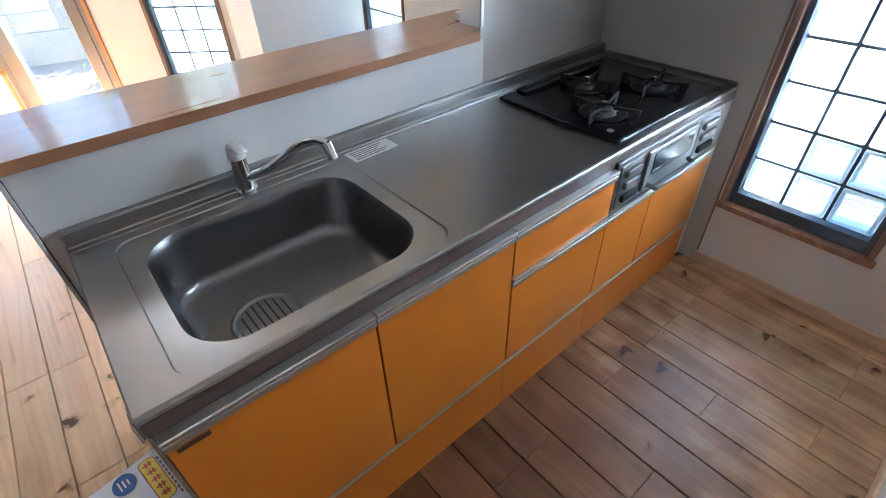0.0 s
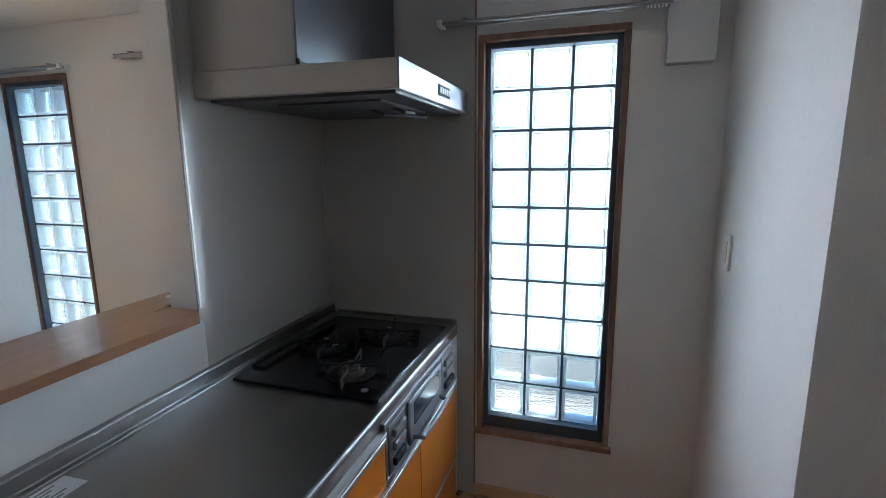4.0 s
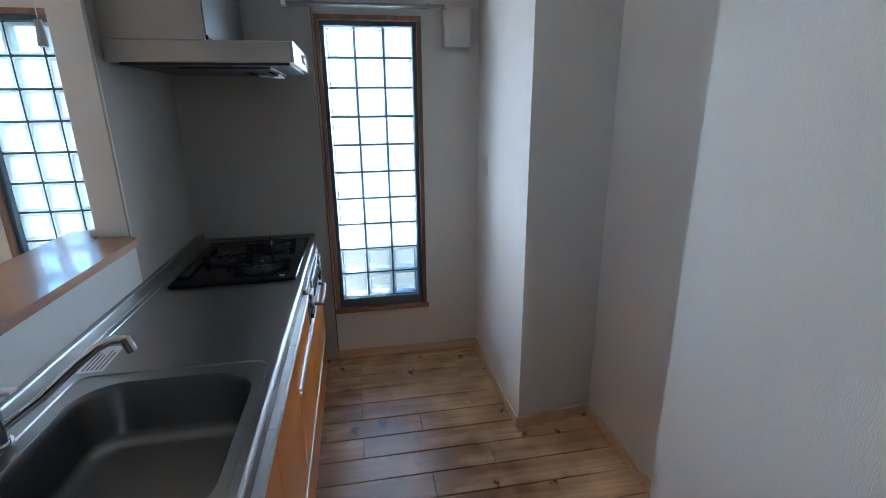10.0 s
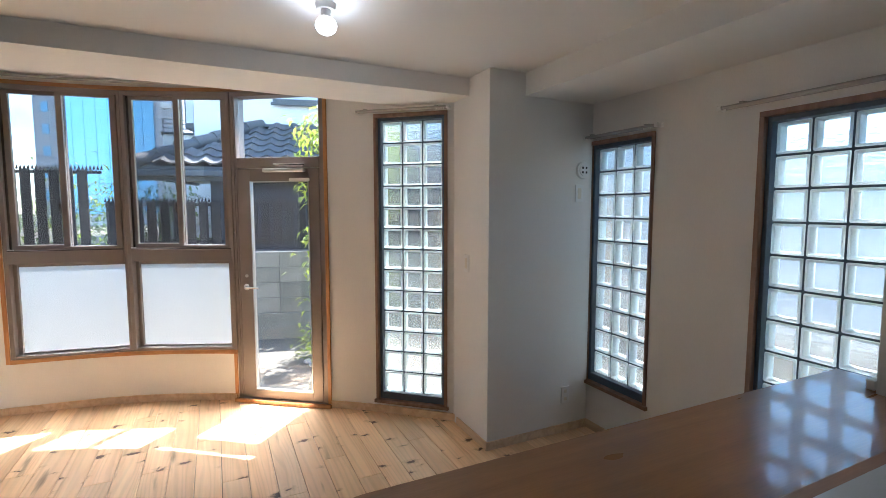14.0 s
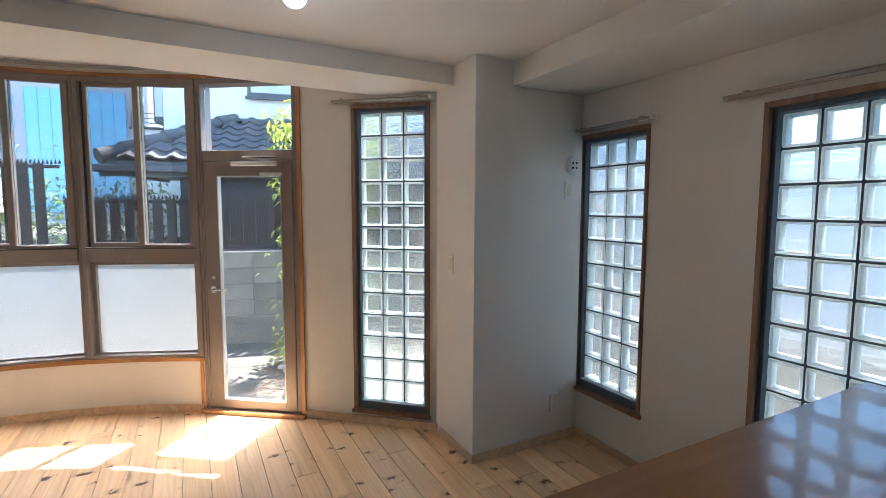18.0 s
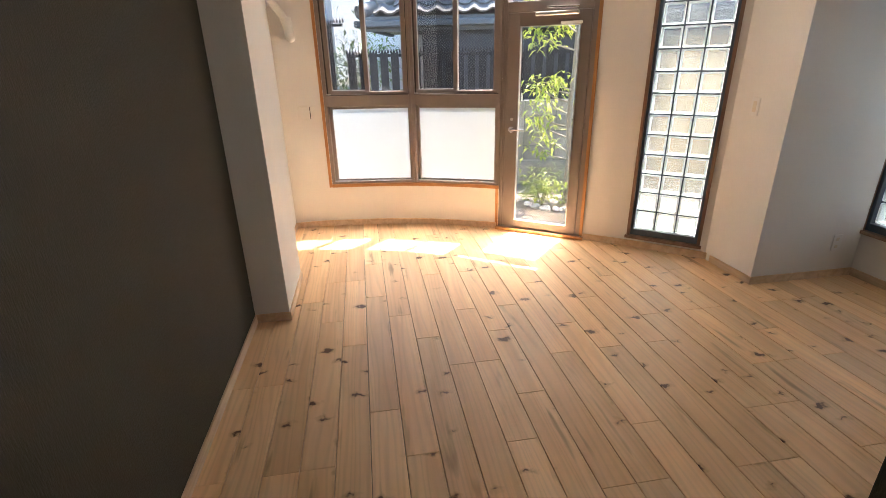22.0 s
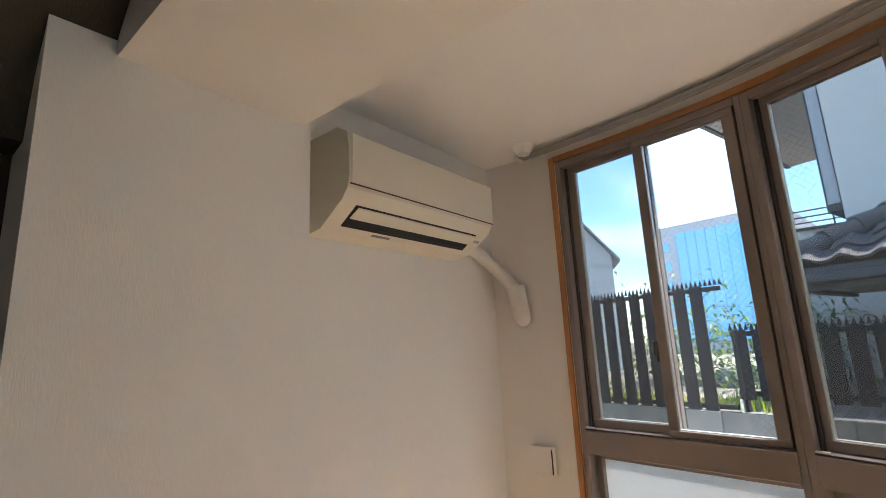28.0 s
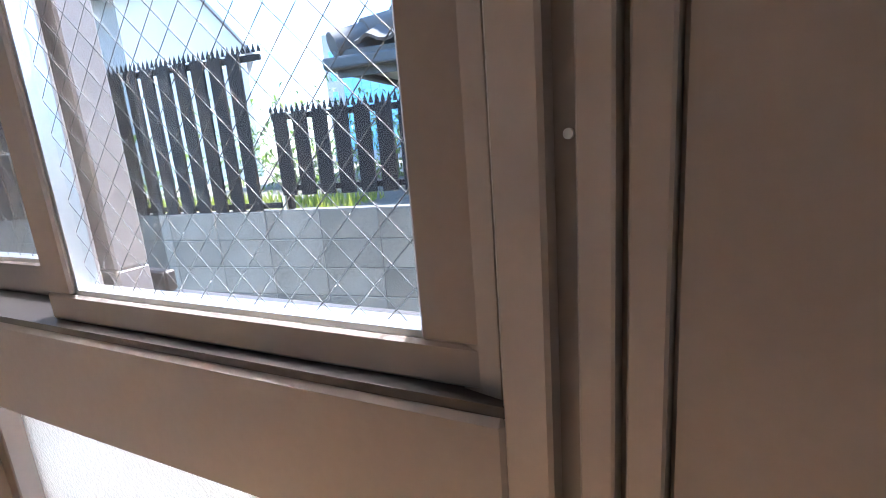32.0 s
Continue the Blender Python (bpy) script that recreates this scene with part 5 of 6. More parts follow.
# ceiling bulb
lamp = empty("ceiling_bulb", (-2.25, -1.94, 2.449), "bare lit bulb in a white ceiling socket", "ceiling lamp")
part("rose", rod(B(), (-2.25, -1.94, 2.449), (-2.25, -1.94, 2.425), 0.045, 24, 0.038), PLASTIC, lamp, smooth=True)
part("socket", rod(B(), (-2.25, -1.94, 2.425), (-2.25, -1.94, 2.402), 0.021, 20), PLASTIC, lamp, smooth=True)
part("neck", rod(B(), (-2.25, -1.94, 2.402), (-2.25, -1.94, 2.386), 0.020, 20, 0.034), PLASTIC, lamp, smooth=True)
part("bulb", ball(B(), (-2.25, -1.94, 2.360), 0.044, (1, 1, 0.85), 24, 14), BULB, lamp, "glowing opal globe", smooth=True)
pt = bpy.data.lights.new("bulb_light", "POINT")
pt.energy, pt.color, pt.shadow_soft_size = 0.09, (0.92, 0.96, 1.0), 0.05
new("bulb_light", pt).location = (-2.25, -1.94, 2.26)
# pull cords
cord = empty("pull_cord", (-0.335, -1.690, 1.70), "thin white pull cord with a small plastic knob", "pull cord")
part("cord", rod(B(), (-0.335, -1.690, 1.755), (-0.335, -1.690, 2.449), 0.0012, 6), PLASTIC, cord)
part("knob", rod(B(), (-0.335, -1.690, 1.705), (-0.335, -1.690, 1.755), 0.010, 12, 0.006), PLASTIC, cord, smooth=True)

# ---- outside ----
GROUND = plain("bare_ground", (0.118, 0.103, 0.080), 0.95, 0, 0.45, scale=9, bump=0.6, fine=60)
CONCRETE = plain("concrete_block", (0.215, 0.198, 0.168), 0.9, 0, 0.5, scale=22, bump=0.5, fine=90, per_piece=0.28)
EAVE = plain("eave_paint", (0.55, 0.54, 0.52), 0.8, 0, 0.05)
FENCE = plain("dark_fence_board", (0.018, 0.0165, 0.0175), 0.7, 0, 0.2, scale=20, bump=0.2, stretch=(1, 1, 0.2), per_piece=0.4, spec=0.2)
STUCCO = plain("white_stucco", (0.66, 0.66, 0.65), 0.9, 0, 0.06, scale=6, bump=0.6, fine=70)
ROUGHCAST = plain("grey_roughcast", (0.36, 0.36, 0.37), 0.95, 0, 0.15, scale=20, bump=1.0, fine=55)
# near black: the shade under the neighbouring eave is included in this colour
DARK_WALL = plain("dark_house_wall", (0.03, 0.031, 0.037), 0.8, 0, 0.12, scale=8, bump=0.3, fine=60)
TILE = plain("roof_tile", (0.098, 0.094, 0.092), 0.75, 0, 0.25, scale=14, bump=0.25, per_piece=0.7, spec=0.25)
GUTTER = plain("dark_gutter", (0.06, 0.068, 0.075), 0.5, 0.1, 0.08)
BLUE_PANE = plain("blue_curtain_glass", (0.17, 0.43, 0.66), 0.25, 0.0, 0.10, scale=0.6, fine=2, bump=0)
GREY_CLAD = plain("grey_cladding", (0.36, 0.36, 0.38), 0.7, 0, 0.05, scale=0.5, fine=3)
BARK = plain("bark", (0.21, 0.18, 0.14), 0.9, 0, 0.25, scale=40, bump=0.6, fine=80)
STONE = plain("garden_stone", (0.45, 0.43, 0.40), 0.9, 0, 0.2, scale=30, bump=0.5, per_piece=0.4)
CURTAIN = plain("house_curtain", (0.46, 0.50, 0.55), 0.8, 0, 0.12, scale=30, stretch=(1, 1, 0.05))


def leaf_material(name, dark, light):
    m, n, l, p = nodes_of(name)
    g = n.new("ShaderNodeNewGeometry")
    r = n.new("ShaderNodeValToRGB")
    r.color_ramp.elements[0].color, r.color_ramp.elements[1].color = (*dark, 1), (*light, 1)
    l.new(g.outputs["Random Per Island"], r.inputs[0]), l.new(r.outputs[0], p.inputs["Base Color"])
    p.inputs["Roughness"].default_value = 0.45
    tr, ms = n.new("ShaderNodeBsdfTranslucent"), n.new("ShaderNodeMixShader")
    ms.inputs[0].default_value = 0.45
    l.new(r.outputs[0], tr.inputs[0]), l.new(p.outputs[0], ms.inputs[1]), l.new(tr.outputs[0], ms.inputs[2])
    l.new(ms.outputs[0], n["Material Output"].inputs[0])
    return m


LEAF = leaf_material("young_leaves", (0.16, 0.24, 0.035), (0.46, 0.48, 0.075))
LEAF_DARK = leaf_material("hedge_leaves", (0.06, 0.12, 0.02), (0.22, 0.30, 0.06))
bm = box(B(), -200, 200, -200, 200, -0.26, -0.20)
structure("ground", bm, GROUND, "bare sandy ground around the house", "ground")
# eave, gutter and roof of the house itself; they follow the bowed wall
line = curve_points(0, 7)


def overhang(inner, outer):
    """An outline along the bowed wall that narrows towards the side wall."""
    a, b = [], []
    for i, p in enumerate(line):
        d = (line[min(i + 1, len(line) - 1)] - line[max(i - 1, 0)]).normalized()
        k = min(1.0, max(0.0, (p.y + 3.9) / 1.5))
        for out, off in ((a, inner), (b, outer)):
            q = p + Vector((d.y, -d.x, 0)) * (off if off < 0.2 else off - 0.045 * (1 - k))
            out.append((q.x, q.y))
    return a + b[::-1]


structure("eave", prism(B(), overhang(0.10, 0.246), 2.70, 2.80), EAVE, "plain eave over the bay", "eave")
roof = [(p.x - 0.08, p.y + 0.04) for p in line] + [(-4.85, -4.45), (1.7, -4.45), (1.7, 0.2), (-3.3, 0.2)]
bm = prism(B(), roof, 2.81, 2.95)
# unseen overhangs added to limit sun on the end windows; deepest over the kitchen
box(bm, -3.0, -0.3, 0.2, 0.32, 2.81, 2.95)
box(bm, -0.3, 1.7, 0.2, 0.85, 2.81, 2.95)
structure("roof", bm, EAVE, "plain flat roof over the room, with unseen overhangs added to shade the end windows", "roof")
bm = box(B(), -5.40, -5.02, -4.62, -4.30, -0.2, 3.2)
structure("outer_pier", bm, ROUGHCAST, "grey roughcast pier outside the bay", "pier")

# garden wall of concrete block; x runs along it, y away from the house
_d = Vector((0.2425, 0.9702, 0))
GW = Matrix(((_d.x, -_d.y, 0, -6.93), (_d.y, _d.x, 0, -1.60), (0, 0, 1, 0), (0, 0, 0, 1)))
gwall = empty("garden_wall", GW, "weathered grey concrete block garden wall", "garden wall", kind="structure")
part("footing", box(B(), -7, 6, -0.03, 0.14, -0.22, 0.155, 0.004), CONCRETE, gwall, "smooth concrete footing", local=True)
part("core", box(B(), -7, 6, 0.006, 0.12, 0.155, 0.995), plain("mortar_bed", (0.09, 0.085, 0.078), 0.95), gwall, local=True)
BLK = mesh_of("concrete_block", box(B(), -0.222, 0.222, -0.06, 0.06, -0.102, 0.102, 0.004), CONCRETE)
for r in range(4):
    for c in range(22):
        ob = new("concrete_block", BLK)
        ob.parent = gwall
        ob.location = (-5.2 + 0.45 * c, 0.06 + 0.002 * ((r * 7 + c * 5) % 3), 0.26 + 0.21 * r)


def fence(name, x0, x1, z0, z1, label, panel=None):
    """Upright boards on two rails, with a spiked strip along the top."""
    th = empty(name, GW @ Matrix.Translation(((x0 + x1) / 2, 0.02, z0)), label, "fence", "garden fences")
    cx = (x0 + x1) / 2
    w, pitch = 0.108, 0.155
    n_ = int((x1 - x0) / pitch)
    board = mesh_of("board", box(B(), -w / 2, w / 2, -0.010, 0.010, 0, z1 - z0, 0.002), FENCE)
    for k in range(n_):
        ob = new("board", board)
        ob.parent = th
        ob.location = (x0 + (k + 0.5) * pitch - cx, 0, 0)
    for z in (0.05, z1 - z0 - 0.03):
        part("rail", box(B(), x0 - cx, x1 - cx, 0.011, 0.036, z - 0.02, z + 0.02, 0.002), FENCE, th, local=True)
    for k in range(0, n_, 8):
        x = x0 + k * pitch - cx
        part("post", box(B(), x, x + 0.05, 0.036, 0.086, -0.15, z1 - z0, 0.002), FENCE, th, local=True)
        part("post_foot", box(B(), x + 0.005, x + 0.03, -0.004, 0.02, -0.12, 0.0), ALU, th, local=True)
    bm = B()
    x = x0
    while x < x1:
        a, b, c, e = (bm.verts.new((x - cx + o, 0.0 + dy, z1 - z0 + h)) for o, dy, h in ((0, -0.006, 0), (0.036, -0.006, 0), (0.018, 0.0, 0.062), (0.018, 0.012, 0)))
        bm.faces.new((a, b, c)), bm.faces.new((b, e, c)), bm.faces.new((e, a, c))
        x += 0.042
    part("spike_strip", bm, FENCE, th, local=True)
    if panel:
        inner = mesh_of("panel_board", box(B(), -0.069, 0.069, -0.009, 0.009, panel[2] - z0, panel[3] - z0, 0.002), FENCE)
        for k in range(n_):
            x = x0 + (k + 0.5) * pitch
            if panel[0] < x < panel[1]:
                ob = new("panel_board", inner)
                ob.parent = th
                ob.location = (x - cx + 0.004 * ((k * 5) % 3 - 1), -0.022, 0)
        part("panel_rail", box(B(), panel[0] - cx, panel[1] - cx, -0.034, -0.0115, panel[3] - z0 + 0.001, panel[3] - z0 + 0.013, 0.002), ALU, th, "thin pale metal rail", local=True)
    return th


fence("low_fence", -2.12, 5.4, 1.10, 1.665, "low dark board fence with a spiked top on the garden wall")
fence("tall_fence", -6.3, -2.14, 0.98, 2.07, "tall dark board fence with a spiked top on the garden wall", (-6.2, -3.45, 1.02, 1.56))

# neighbouring house with a tiled lean-to roof; same axes as the garden wall
house = empty("neighbour_house", GW @ Matrix.Translation((2.5, 3.0, -0.2)), "white neighbouring house with a dark tiled lower roof", "house")
HX, HY, HZ = 2.5, 3.0, -0.2


def hpart(name, bm, material, parent=None, label="", smooth=False):
    bm.transform(Matrix.Translation((-HX, -HY, -HZ)))
    return part(name, bm, material, parent or house, label, smooth, local=True)


hpart("upper_wall", box(B(), -1.75, 9, 2.62, 9.2, 2.13, 6.6), STUCCO)
hpart("lower_wall", box(B(), -1.17, 9, 1.24, 6.5, -0.2, 2.09), DARK_WALL, label="dark lower house wall, eave shade included in its colour")
e0, e1 = (-2.15, 1.08, 2.22), (9.0, 1.08, 2.18)
r0, r1 = (-0.62, 2.60, 3.07), (9.0, 2.60, 3.03)
bm = B()
vs = [bm.verts.new(p) for p in (e0, e1, r1, r0)] + [bm.verts.new((-2.15, 4.2, 2.22))]
bm.faces.new(vs[:4]), bm.faces.new((vs[0], vs[3], vs[4]))
lo = [bm.verts.new((v.co.x, v.co.y, v.co.z - 0.05)) for v in vs]
bm.faces.new((lo[3], lo[2], lo[1], lo[0])), bm.faces.new((lo[4], lo[3], lo[0]))
bm.faces.new((vs[0], vs[1], lo[1], lo[0])), bm.faces.new((vs[4], vs[0], lo[0], lo[4]))
low_roof = hpart("lower_roof", bm, GUTTER)
SOFF = plain("soffit_boards", (0.50, 0.49, 0.45), 0.8, 0, 0.05)
hpart("soffit", box(B(), -2.10, 9, 1.14, 1.80, 2.10, 2.125), SOFF)
hpart("soffit_end", box(B(), -2.10, -1.12, 1.80, 4.1, 2.10, 2.125), SOFF)
hpart("gutter", box(B(), -2.22, 9, 0.98, 1.10, 2.06, 2.16, 0.02, 2), GUTTER)
hpart("gutter_end", box(B(), -2.24, -2.13, 1.10, 4.2, 2.06, 2.16, 0.02, 2), GUTTER)
hpart("fascia", box(B(), -2.14, 9, 1.10, 1.13, 2.00, 2.14), GUTTER)
# wavy tiles, row by row up the slope
slope = Vector((0, 1.52, 0.85))
up = slope.normalized()
nrm = Vector((0, -up.z, up.y))
bm = B()
TW, TL = 0.29, 0.27
prof = [(-0.5, 0.0), (-0.36, 0.006), (-0.22, 0.034), (-0.06, 0.052), (0.10, 0.034), (0.24, 0.008), (0.40, -0.002), (0.5, 0.0)]
front_v = [bm.verts.new((x * TW, 0, h)) for x, h in prof]
back_v = [bm.verts.new((x * TW, TL * 1.12, h - 0.030)) for x, h in prof]
drop_v = [bm.verts.new((x * TW, 0.002, h - 0.028)) for x, h in prof]
for k in range(len(prof) - 1):
    bm.faces.new((front_v[k], front_v[k + 1], back_v[k + 1], back_v[k]))
    bm.faces.new((drop_v[k], drop_v[k + 1], front_v[k + 1], front_v[k]))
tile_me = mesh_of("roof_tile", bm, TILE, True)
basis = Matrix(((1, 0, 0), (0, up.y, nrm.y), (0, up.z, nrm.z)))
rows_ = 7
for r in range(rows_):
    o = Vector((0, 1.02, 2.235)) + up * (r * TL * 0.93) + nrm * 0.030
    x_left = -2.15 + 1.53 * (r + 0.3) / rows_
    for c in range(int((5.2 - x_left) / TW)):
        ob = new("roof_tile", tile_me)
        ob.parent = low_roof
        ob.matrix_basis = Matrix.Translation(o + Vector((5.2 - c * TW - HX, -HY, -HZ))) @ basis.to_4x4()
hip = Vector(r0) - Vector(e0)
for k in range(7):
    a = Vector(e0) + hip * (k / 7) + Vector((0, 0, 0.05))
    b = Vector(e0) + hip * ((k + 1.12) / 7) + Vector((0, 0, 0.03))
    hpart("hip_tile", rod(B(), a, b, 0.115, 12, 0.10), TILE, low_roof, smooth=True)
hpart("ridge_cap", box(B(), -0.62, 9, 2.52, 2.62, 3.06, 3.12, 0.01), GUTTER, low_roof)


def house_window(x0, x1, z0, z1, y=2.62):
    w = hpart("window", box(B(), x0 - 0.06, x1 + 0.06, y - 0.07, y - 0.002, z0 - 0.07, z1 + 0.06, 0.006), GUTTER)
    mid = (x0 + x1) / 2
    for a, b in ((x0, mid - 0.02), (mid + 0.02, x1)):
        hpart("pane", box(B(), a, b, y - 0.0735, y - 0.071, z0, z1), CURTAIN, w)
    hpart("sill", box(B(), x0 - 0.09, x1 + 0.09, y - 0.13, y - 0.0705, z0 - 0.12, z0 - 0.071, 0.004), GUTTER, w)


house_window(-0.33, 1.45, 3.58, 4.9)
house_window(4.4, 5.6, 4.10, 5.2)
bw = hpart("bay_window", box(B(), -1.93, -1.752, 2.72, 3.6, 3.02, 4.9, 0.01), GUTTER, label="dark framed corner bay window")
hpart("pane", box(B(), -1.905, -1.785, 2.714, 2.7195, 3.12, 4.8), CURTAIN, bw)
hpart("pane", box(B(), -1.936, -1.9305, 2.80, 3.52, 3.12, 4.8), CURTAIN, bw)
hpart("side_eave", box(B(), -3.95, -1.752, 4.2, 9.0, 5.53, 5.66, 0.01), plain("grey_soffit", (0.42, 0.42, 0.42), 0.8, 0, 0.04))
hpart("side_fascia", box(B(), -4.05, -3.952, 4.2, 9.0, 5.50, 5.74, 0.01), GUTTER)
hpart("down_pipe", rod(B(), (3.6, 2.58, 3.1), (3.6, 2.58, 6.2), 0.04, 10), GUTTER)
# white building with a roof terrace
wb = empty("terrace_building", (-13.2, -2.4, -0.2), "white building with a railed roof terrace", "building")
part("wall", box(B(), -14.6, -12.0, -3.32, -1.0, -0.2, 3.17, 0.01), STUCCO, wb)
part("coping", box(B(), -14.65, -11.95, -3.36, -0.95, 3.17, 3.21), GUTTER, wb)
for z in (3.28, 3.37, 3.47):
    part("rail", box(B(), -11.99, -11.97, -3.32, -1.0, z, z + 0.018), GUTTER, wb)
for k in range(5):
    part("rail_post", box(B(), -11.99, -11.96, -3.32 + 0.57 * k, -3.295 + 0.57 * k, 3.21, 3.49), GUTTER, wb)
# gabled white house
gh = empty("gabled_house", (-20.0, -12.5, -0.2), "white gabled house beyond the fence", "house")
gm = Matrix.Translation((-17.29, -9.27, -1.0)) @ Matrix.Rotation(radians(27), 4, "Z") @ Matrix.Scale(1.68, 4)
bm = prism(B(), [(0.66, -0.2), (0.66, 3.15), (0.0, 4.0), (-8.0, 2.62), (-8.0, -0.2)], -5.0, 0.0, "x")
bm.transform(gm)
part("wall", bm, STUCCO, gh)
bm = prism(B(), [(0.0, 4.02), (0.0, 4.14), (-8.4, 2.70), (-8.4, 2.56)], -5.2, 0.28, "x")
bm.transform(gm)
rf = part("roof", bm, plain("pale_roof", (0.55, 0.56, 0.58), 0.5, 0, 0.1, scale=20, stretch=(6, 0.4, 1)), gh)
bm = prism(B(), [(0.0, 4.03), (0.0, 4.08), (0.80, 3.05), (0.80, 3.00)], -5.2, 0.10, "x")
bm.transform(gm)
part("roof", bm, GREY_CLAD, gh)
for k in range(12):
    bm = box(B(), 0.02, 0.27, -0.5 - 0.65 * k, -0.44 - 0.65 * k, 3.86 - 0.112 * k, 3.95 - 0.112 * k)
    bm.transform(gm)
    part("rafter_end", bm, STUCCO, gh)
for y, z in ((-2.6, 3.68), (-4.6, 3.34)):
    bm = box(B(), -1.0, -0.5, y - 0.3, y + 0.3, z, z + 0.42, 0.02)
    bm.transform(gm)
    u = part("roof_unit", bm, GREY_CLAD, gh, "grey air conditioner on the roof")
bm = tube(B(), [(-1.4, -2.2, 3.7), (-1.4, -2.2, 5.2)], 0.012, 6)
for k in range(4):
    tube(bm, [(-1.4, -2.5 + 0.03 * k, 5.1 - 0.1 * k), (-1.4, -1.9 - 0.03 * k, 5.1 - 0.1 * k)], 0.006, 5)
bm.transform(gm)
part("aerial", bm, GUTTER, gh)
# distant tall building clad in blue glass
tb = empty("tower_block", (-60, -10, -0.2), "distant tall grey building with a blue glazed front", "building")
tm = Matrix.Translation((-60.0, -9.0, 0)) @ Matrix.Rotation(radians(-8), 4, "Z")


def tpart(name, bm, material, parent=None):
    bm.transform(tm)
    return part(name, bm, material, parent or tb)


tpart("body", box(B(), -20, 0, -9.4, 3.2, -0.2, 14.1), GREY_CLAD)
gl = tpart("glazing", box(B(), 0.0, 0.2, -7.2, 1.2, 1.0, 13.1), BLUE_PANE)
for k in range(9):
    tpart("mullion", box(B(), 0.2, 0.28, -7.2 + 1.05 * k - 0.03, -7.2 + 1.05 * k + 0.03, 1.0, 13.1), BLUE_PANE, gl)
for k in range(5):
    tpart("window", box(B(), 0.0, 0.1, -8.7, -8.1, 11.2 - 2.2 * k, 12.2 - 2.2 * k), BLUE_PANE)
    tpart("window", box(B(), 0.0, 0.1, 2.0, 2.5, 8.2 - 2.2 * k, 9.4 - 2.2 * k), BLUE_PANE)
tpart("roof_sign", box(B(), 0.05, 0.3, 2.0, 2.9, 12.2, 12.75), STUCCO)


# plants
def leaves(bm, centre, n_, spread, size, rng, droop=0.5):
    for _ in range(n_):
        o = Vector((rng.gauss(0, 1), rng.gauss(0, 1), rng.gauss(0, 0.75)))
        p = Vector(centre) + Vector((o.x * spread, o.y * spread, o.z * spread))
        a = rng.uniform(0, 2 * math.pi)
        d = Vector((math.cos(a), math.sin(a), rng.uniform(-1.2, 0.25) * droop * 2)).normalized()
        s = d.cross(Vector((0, 0, 1))).normalized()
        L, w = size * rng.uniform(0.7, 1.25), size * rng.uniform(0.13, 0.20)
        f = s.cross(d) * (w * 0.5)
        sag = Vector((0, 0, -L * 0.22))
        v = [bm.verts.new(q) for q in (p, p + d * L * 0.45 + s * w + f, p + d * L + sag, p + d * L * 0.45 - s * w + f, p + d * L * 0.5)]
        bm.faces.new((v[0], v[1], v[4])), bm.faces.new((v[1], v[2], v[4])), bm.faces.new((v[0], v[4], v[3])), bm.faces.new((v[4], v[2], v[3]))


rng = random.Random(3)
tree = empty("garden_tree", (-5.80, -0.93, -0.2), "slender young tree with drooping yellow-green leaves", "tree")
tr_pts = [(-5.80, -0.93, -0.22), (-5.79, -0.92, 0.4), (-5.82, -0.95, 0.9), (-5.80, -0.93, 1.4), (-5.84, -0.91, 1.9), (-5.83, -0.94, 2.4), (-5.86, -0.92, 2.9)]
part("trunk", tube(B(), tr_pts, [0.045, 0.040, 0.036, 0.032, 0.026, 0.02, 0.012], 10), BARK, tree, smooth=True)
bm_l = B()
for k, (z, ln, a) in enumerate(((0.55, 0.42, 200), (0.45, 0.40, 265), (0.72, 0.50, 225), (1.0, 0.48, 205), (1.15, 0.45, 240), (1.25, 0.36, 270), (0.62, 0.38, 60), (0.85, 0.45, 250), (0.95, 0.40, 20), (1.05, 0.40, 130), (1.3, 0.30, 300), (1.55, 0.35, 75), (1.75, 0.45, 255), (1.85, 0.40, 100), (1.95, 0.42, 180),
                                (2.05, 0.50, 265), (2.15, 0.50, 85), (2.25, 0.48, 300), (2.35, 0.50, 230), (2.4, 0.48, 60), (2.5, 0.45, 270), (2.6, 0.42, 110), (2.7, 0.40, 200), (2.8, 0.32, 330), (2.85, 0.36, 80))):
    c, s = math.cos(radians(a)), math.sin(radians(a))
    base = Vector((-5.81, -0.93, z - 0.12))
    tip = base + Vector((c * ln, s * ln, ln * 0.42))
    mid = base + (tip - base) * 0.5 + Vector((0, 0, -0.03))
    part("branch", tube(B(), [base, mid, tip], [0.012, 0.009, 0.004], 6), BARK, tree, smooth=True)
    dense = 26 if z < 1.7 else 50
    leaves(bm_l, tip, dense, 0.095, 0.112, rng)
    leaves(bm_l, mid + (tip - mid) * 0.4, dense // 2, 0.07, 0.105, rng)
crown = part("crown", bm_l, LEAF, tree)
solo("tree_stake", rod(B(), (-5.95, -0.66, -0.22), (-5.83, -0.88, 1.0), 0.018, 8), BARK, "thin wooden stake propping the young tree", "stake")
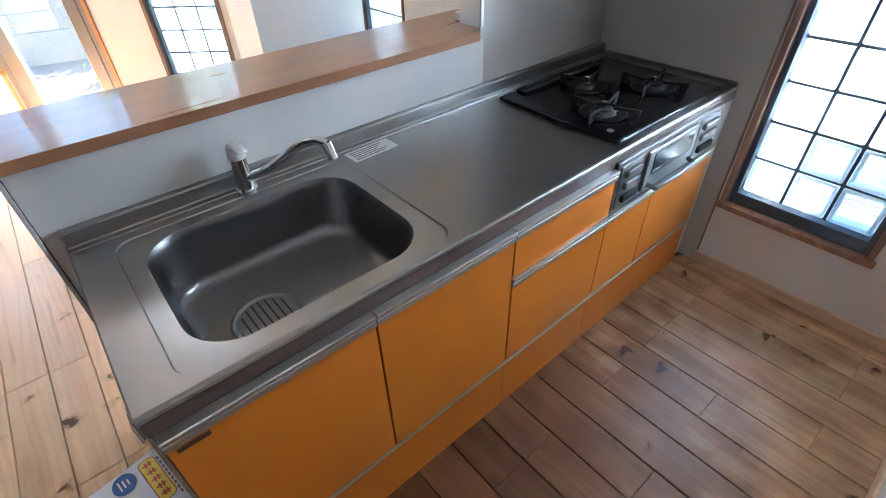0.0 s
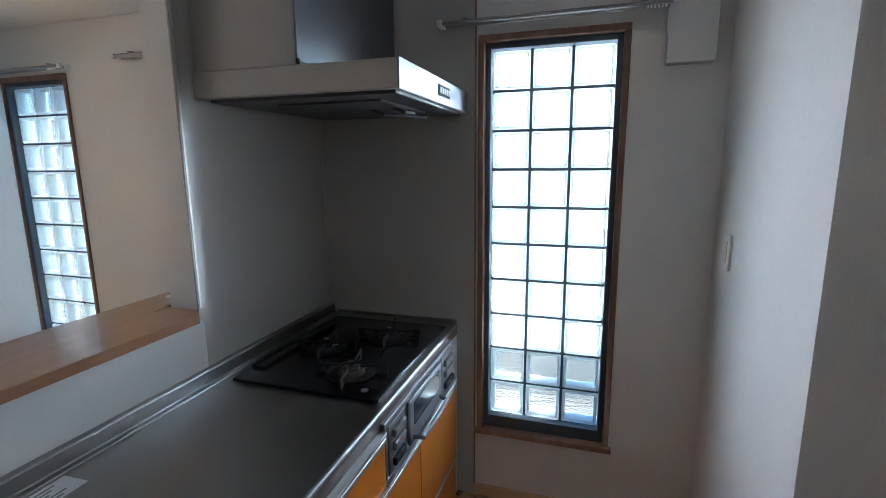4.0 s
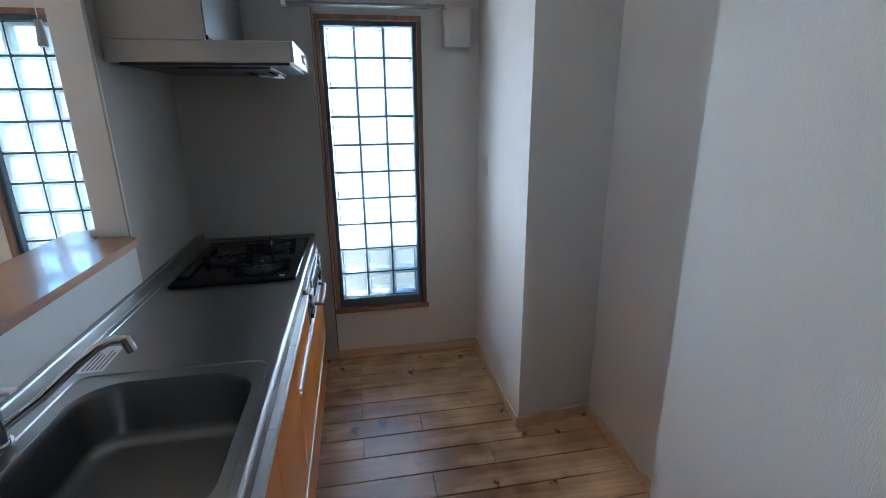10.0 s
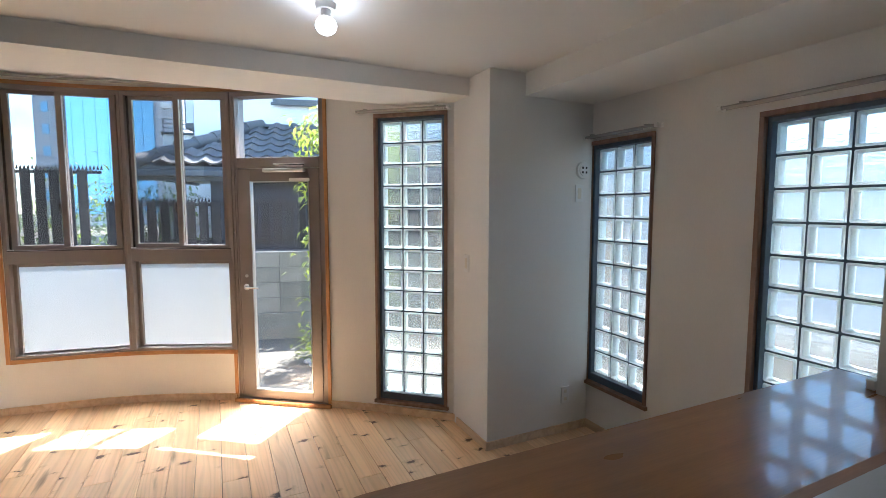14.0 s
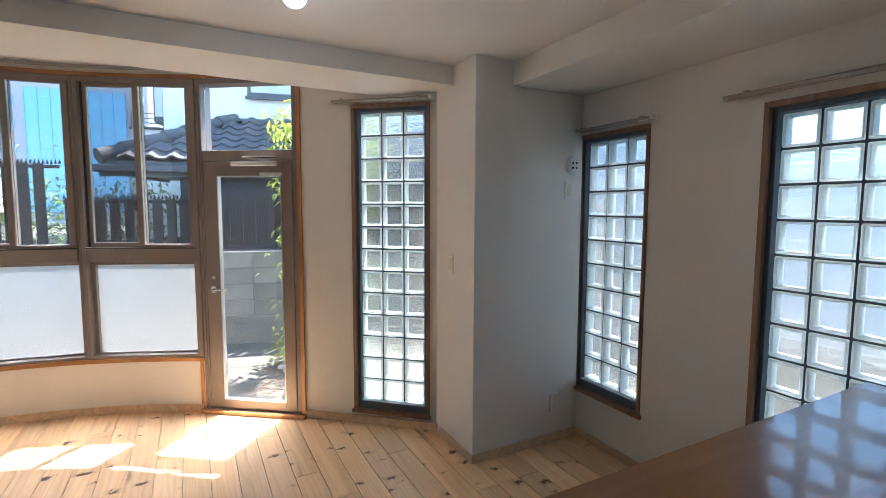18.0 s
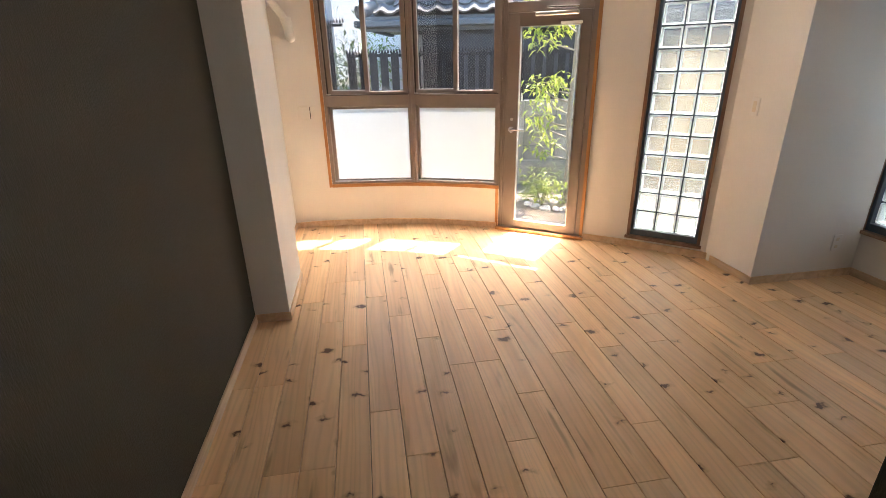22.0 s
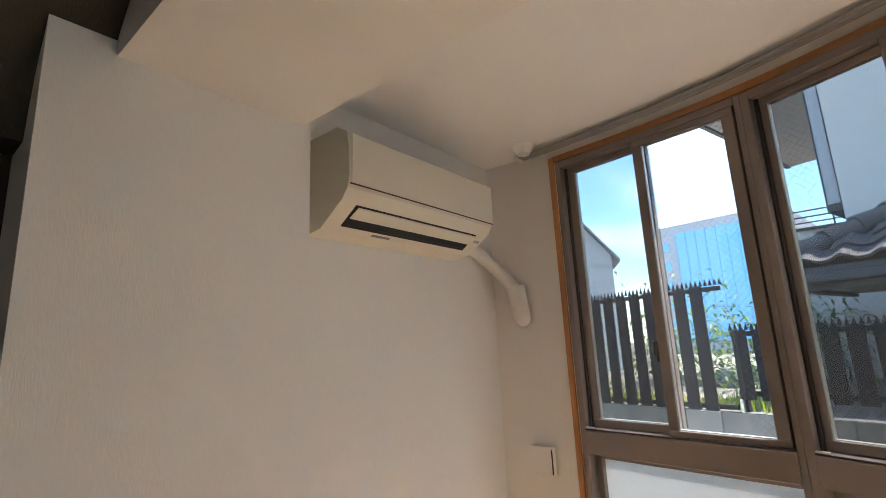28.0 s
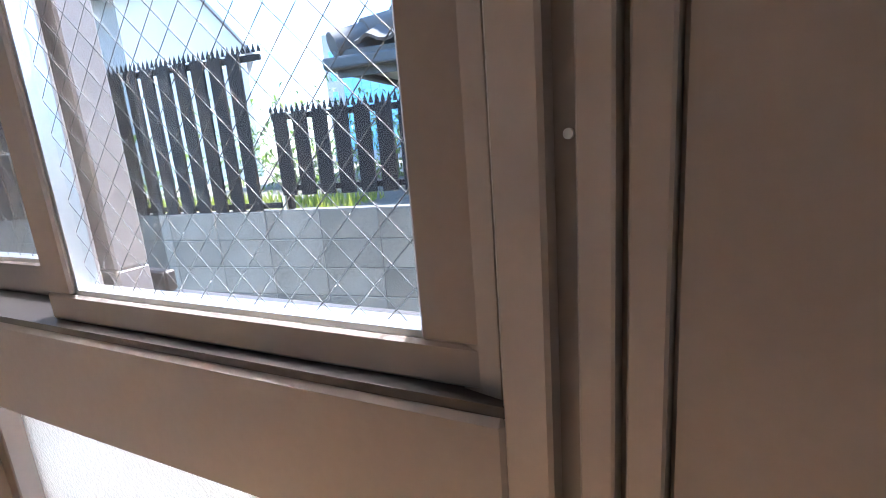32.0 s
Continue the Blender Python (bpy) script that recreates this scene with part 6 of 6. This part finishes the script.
for nm, c, n_, sp, sz, mt, lb in (("shrub", (-5.62, -1.33, 0.02), 240, 0.13, 0.10, LEAF, "low leafy shrub at the foot of the tree"), ("shrub", (-5.55, -0.80, -0.08), 180, 0.14, 0.075, LEAF, "low green ground cover beside the tree"),
                                  ("shrub", (-6.3, -1.0, -0.05), 130, 0.16, 0.075, LEAF, "low green ground cover by the garden wall")):
    sh = empty(nm, (c[0], c[1], -0.2), lb, "shrub")
    bm = B()
    leaves(bm, c, n_, sp, sz, rng, 0.15)
    part("foliage", bm, mt, sh)
    for k in range(5):
        a = 1.25 * k
        part("stem", tube(B(), [(c[0], c[1], -0.22), (c[0] + 0.09 * math.cos(a), c[1] + 0.09 * math.sin(a), c[2] + 0.05)], 0.006, 5), BARK, sh)
for k in range(13):
    a = radians(100 + 17 * k)
    r = rng.uniform(0.05, 0.085)
    bm = ball(B(), (-5.78 + 0.48 * math.cos(a) * -1, -0.98 + 0.50 * math.sin(a) * -1, -0.18), r, (1.25, 1.0, 0.6), 10, 7)
    for v in bm.verts:
        v.co += Vector((noise.noise(v.co * 9), noise.noise(v.co * 9 + Vector((5, 0, 0))), noise.noise(v.co * 9 + Vector((0, 5, 0))))) * 0.022
    solo("edging_stone", bm, STONE, "pale rough edging stone around the planting bed", "stone", "bed edging stones", smooth=True)
for c, n_, sp, sz in (((-10.6, -4.7, 1.45), 1100, 0.50, 0.13), ((-11.4, -3.4, 1.5), 900, 0.45, 0.13), ((-9.8, -6.6, 1.0), 700, 0.5, 0.13), ((-10.0, -3.6, 0.9), 500, 0.4, 0.10), ((-9.2, -5.6, 0.6), 600, 0.45, 0.10)):
    sh = empty("bush", (c[0], c[1], -0.2), "leafy green bush behind the fence", "bush", "bushes behind the fence")
    bm = B()
    leaves(bm, c, n_, sp, sz, rng, 0.3)
    part("foliage", bm, LEAF_DARK, sh)
    part("stem", tube(B(), [(c[0], c[1], -0.22), (c[0] + 0.05, c[1], c[2])], 0.03, 6), BARK, sh)
bm = B()
for _ in range(1500):
    x, y = rng.uniform(-5.5, -1.8), rng.uniform(0.25, 1.2)
    p = GW @ Vector((x, y, 0.93))
    h = rng.uniform(0.05, 0.14)
    a = rng.uniform(0, 6.28)
    o = Vector((math.cos(a), math.sin(a), 0)) * 0.01
    v = [bm.verts.new(q) for q in (p - o, p + o, p + Vector((o.y, o.x, 0)) * 3 + Vector((0, 0, h)))]
    bm.faces.new(v)
solo("grass", bm, LEAF, "rough grass on the raised plot behind the fence", "grass", kind="stuff")
bm = box(B(), -7, 6, 0.122, 8, -0.2, 0.93)
bm.transform(GW)
bm2 = structure("raised_plot", bm, GROUND, "raised ground behind the garden wall", "ground")
# tan boarded screen against the garden wall, seen through the tallest glass block window
scr = empty("board_screen", GW @ Matrix.Translation((3.6, -0.12, -0.2)), "tan wooden board screen against the garden wall", "screen")
TAN = wood("tan_boards", (0.46, 0.32, 0.18), (0.60, 0.44, 0.27), 2, 0.6)
for k in range(18):
    part("board", box(B(), -1.35 + 0.15 * k, -1.21 + 0.15 * k, -0.015, 0.010, 0.02, 1.85, 0.003), TAN, scr, local=True)
for z in (0.35, 1.5):
    part("rail", box(B(), -1.36, 1.36, 0.011, 0.05, z, z + 0.07, 0.003), TAN, scr, local=True)
for x in (-1.3, 0.0, 1.26):
    part("post", box(B(), x, x + 0.06, 0.0505, 0.085, -0.02, 1.80, 0.003), TAN, scr, local=True)
# pale wall added beyond the end windows to tone what their blocks show
bm = box(B(), -9.0, -1.0, 3.6, 3.8, -0.2, 2.35)
structure("end_wall_building", bm, plain("weathered_plaster", (0.50, 0.51, 0.50), 0.9, 0, 0.12, scale=4, bump=0.4, fine=60), "pale plastered wall added beyond the end windows as a backdrop to their blocks", "wall")
# low wall outside the end windows
bm = box(B(), -6, 3, 1.5, 1.62, -0.2, 0.62)
structure("low_wall", bm, CONCRETE, "low concrete wall outside the end windows", "garden wall")

# ---- floor planks, last ----
PITCH = 0.145
fl = bpy.data.objects["floor"]


def plank_mesh(ln):
    bm = box(B(), -ln / 2, ln / 2, -PITCH / 2 + 0.0013, PITCH / 2 - 0.0013, -0.018, 0.0)
    top = [e for e in bm.edges if all(v.co.z > -0.001 for v in e.verts)]
    bmesh.ops.bevel(bm, geom=top, offset=0.0026, segments=1, affect="EDGES")
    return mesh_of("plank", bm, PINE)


PLANKS = {}
wall_line = curve_points(0, 7)


def west_end(y):
    for a, b in zip(wall_line, wall_line[1:]):
        if min(a.y, b.y) <= y <= max(a.y, b.y) and abs(a.y - b.y) > 1e-6:
            return a.x + (b.x - a.x) * (y - a.y) / (b.y - a.y) - 0.05
    return -3.2 if y > -0.9 else -4.80


rng = random.Random(7)
rows = int(4.45 / PITCH) + 1
for r in range(rows):
    y = 0.051 - PITCH * (r + 0.5)
    x, end = 1.42, west_end(y)
    first = True
    while x > end + 0.02:
        ln = rng.choice((0.6, 0.9, 1.2, 1.5))
        if first:
            ln, first = rng.choice((0.3, 0.6, 0.9, 1.2)), False
        ln = round(min(ln, x - end), 2)
        if ln < 0.03:
            break
        if ln not in PLANKS:
            PLANKS[ln] = plank_mesh(ln)
        ob = new("plank", PLANKS[ln])
        ob.parent = fl
        ob.location = Vector((x - ln / 2, y, 0)) - PLACE[fl].translation
        x -= ln
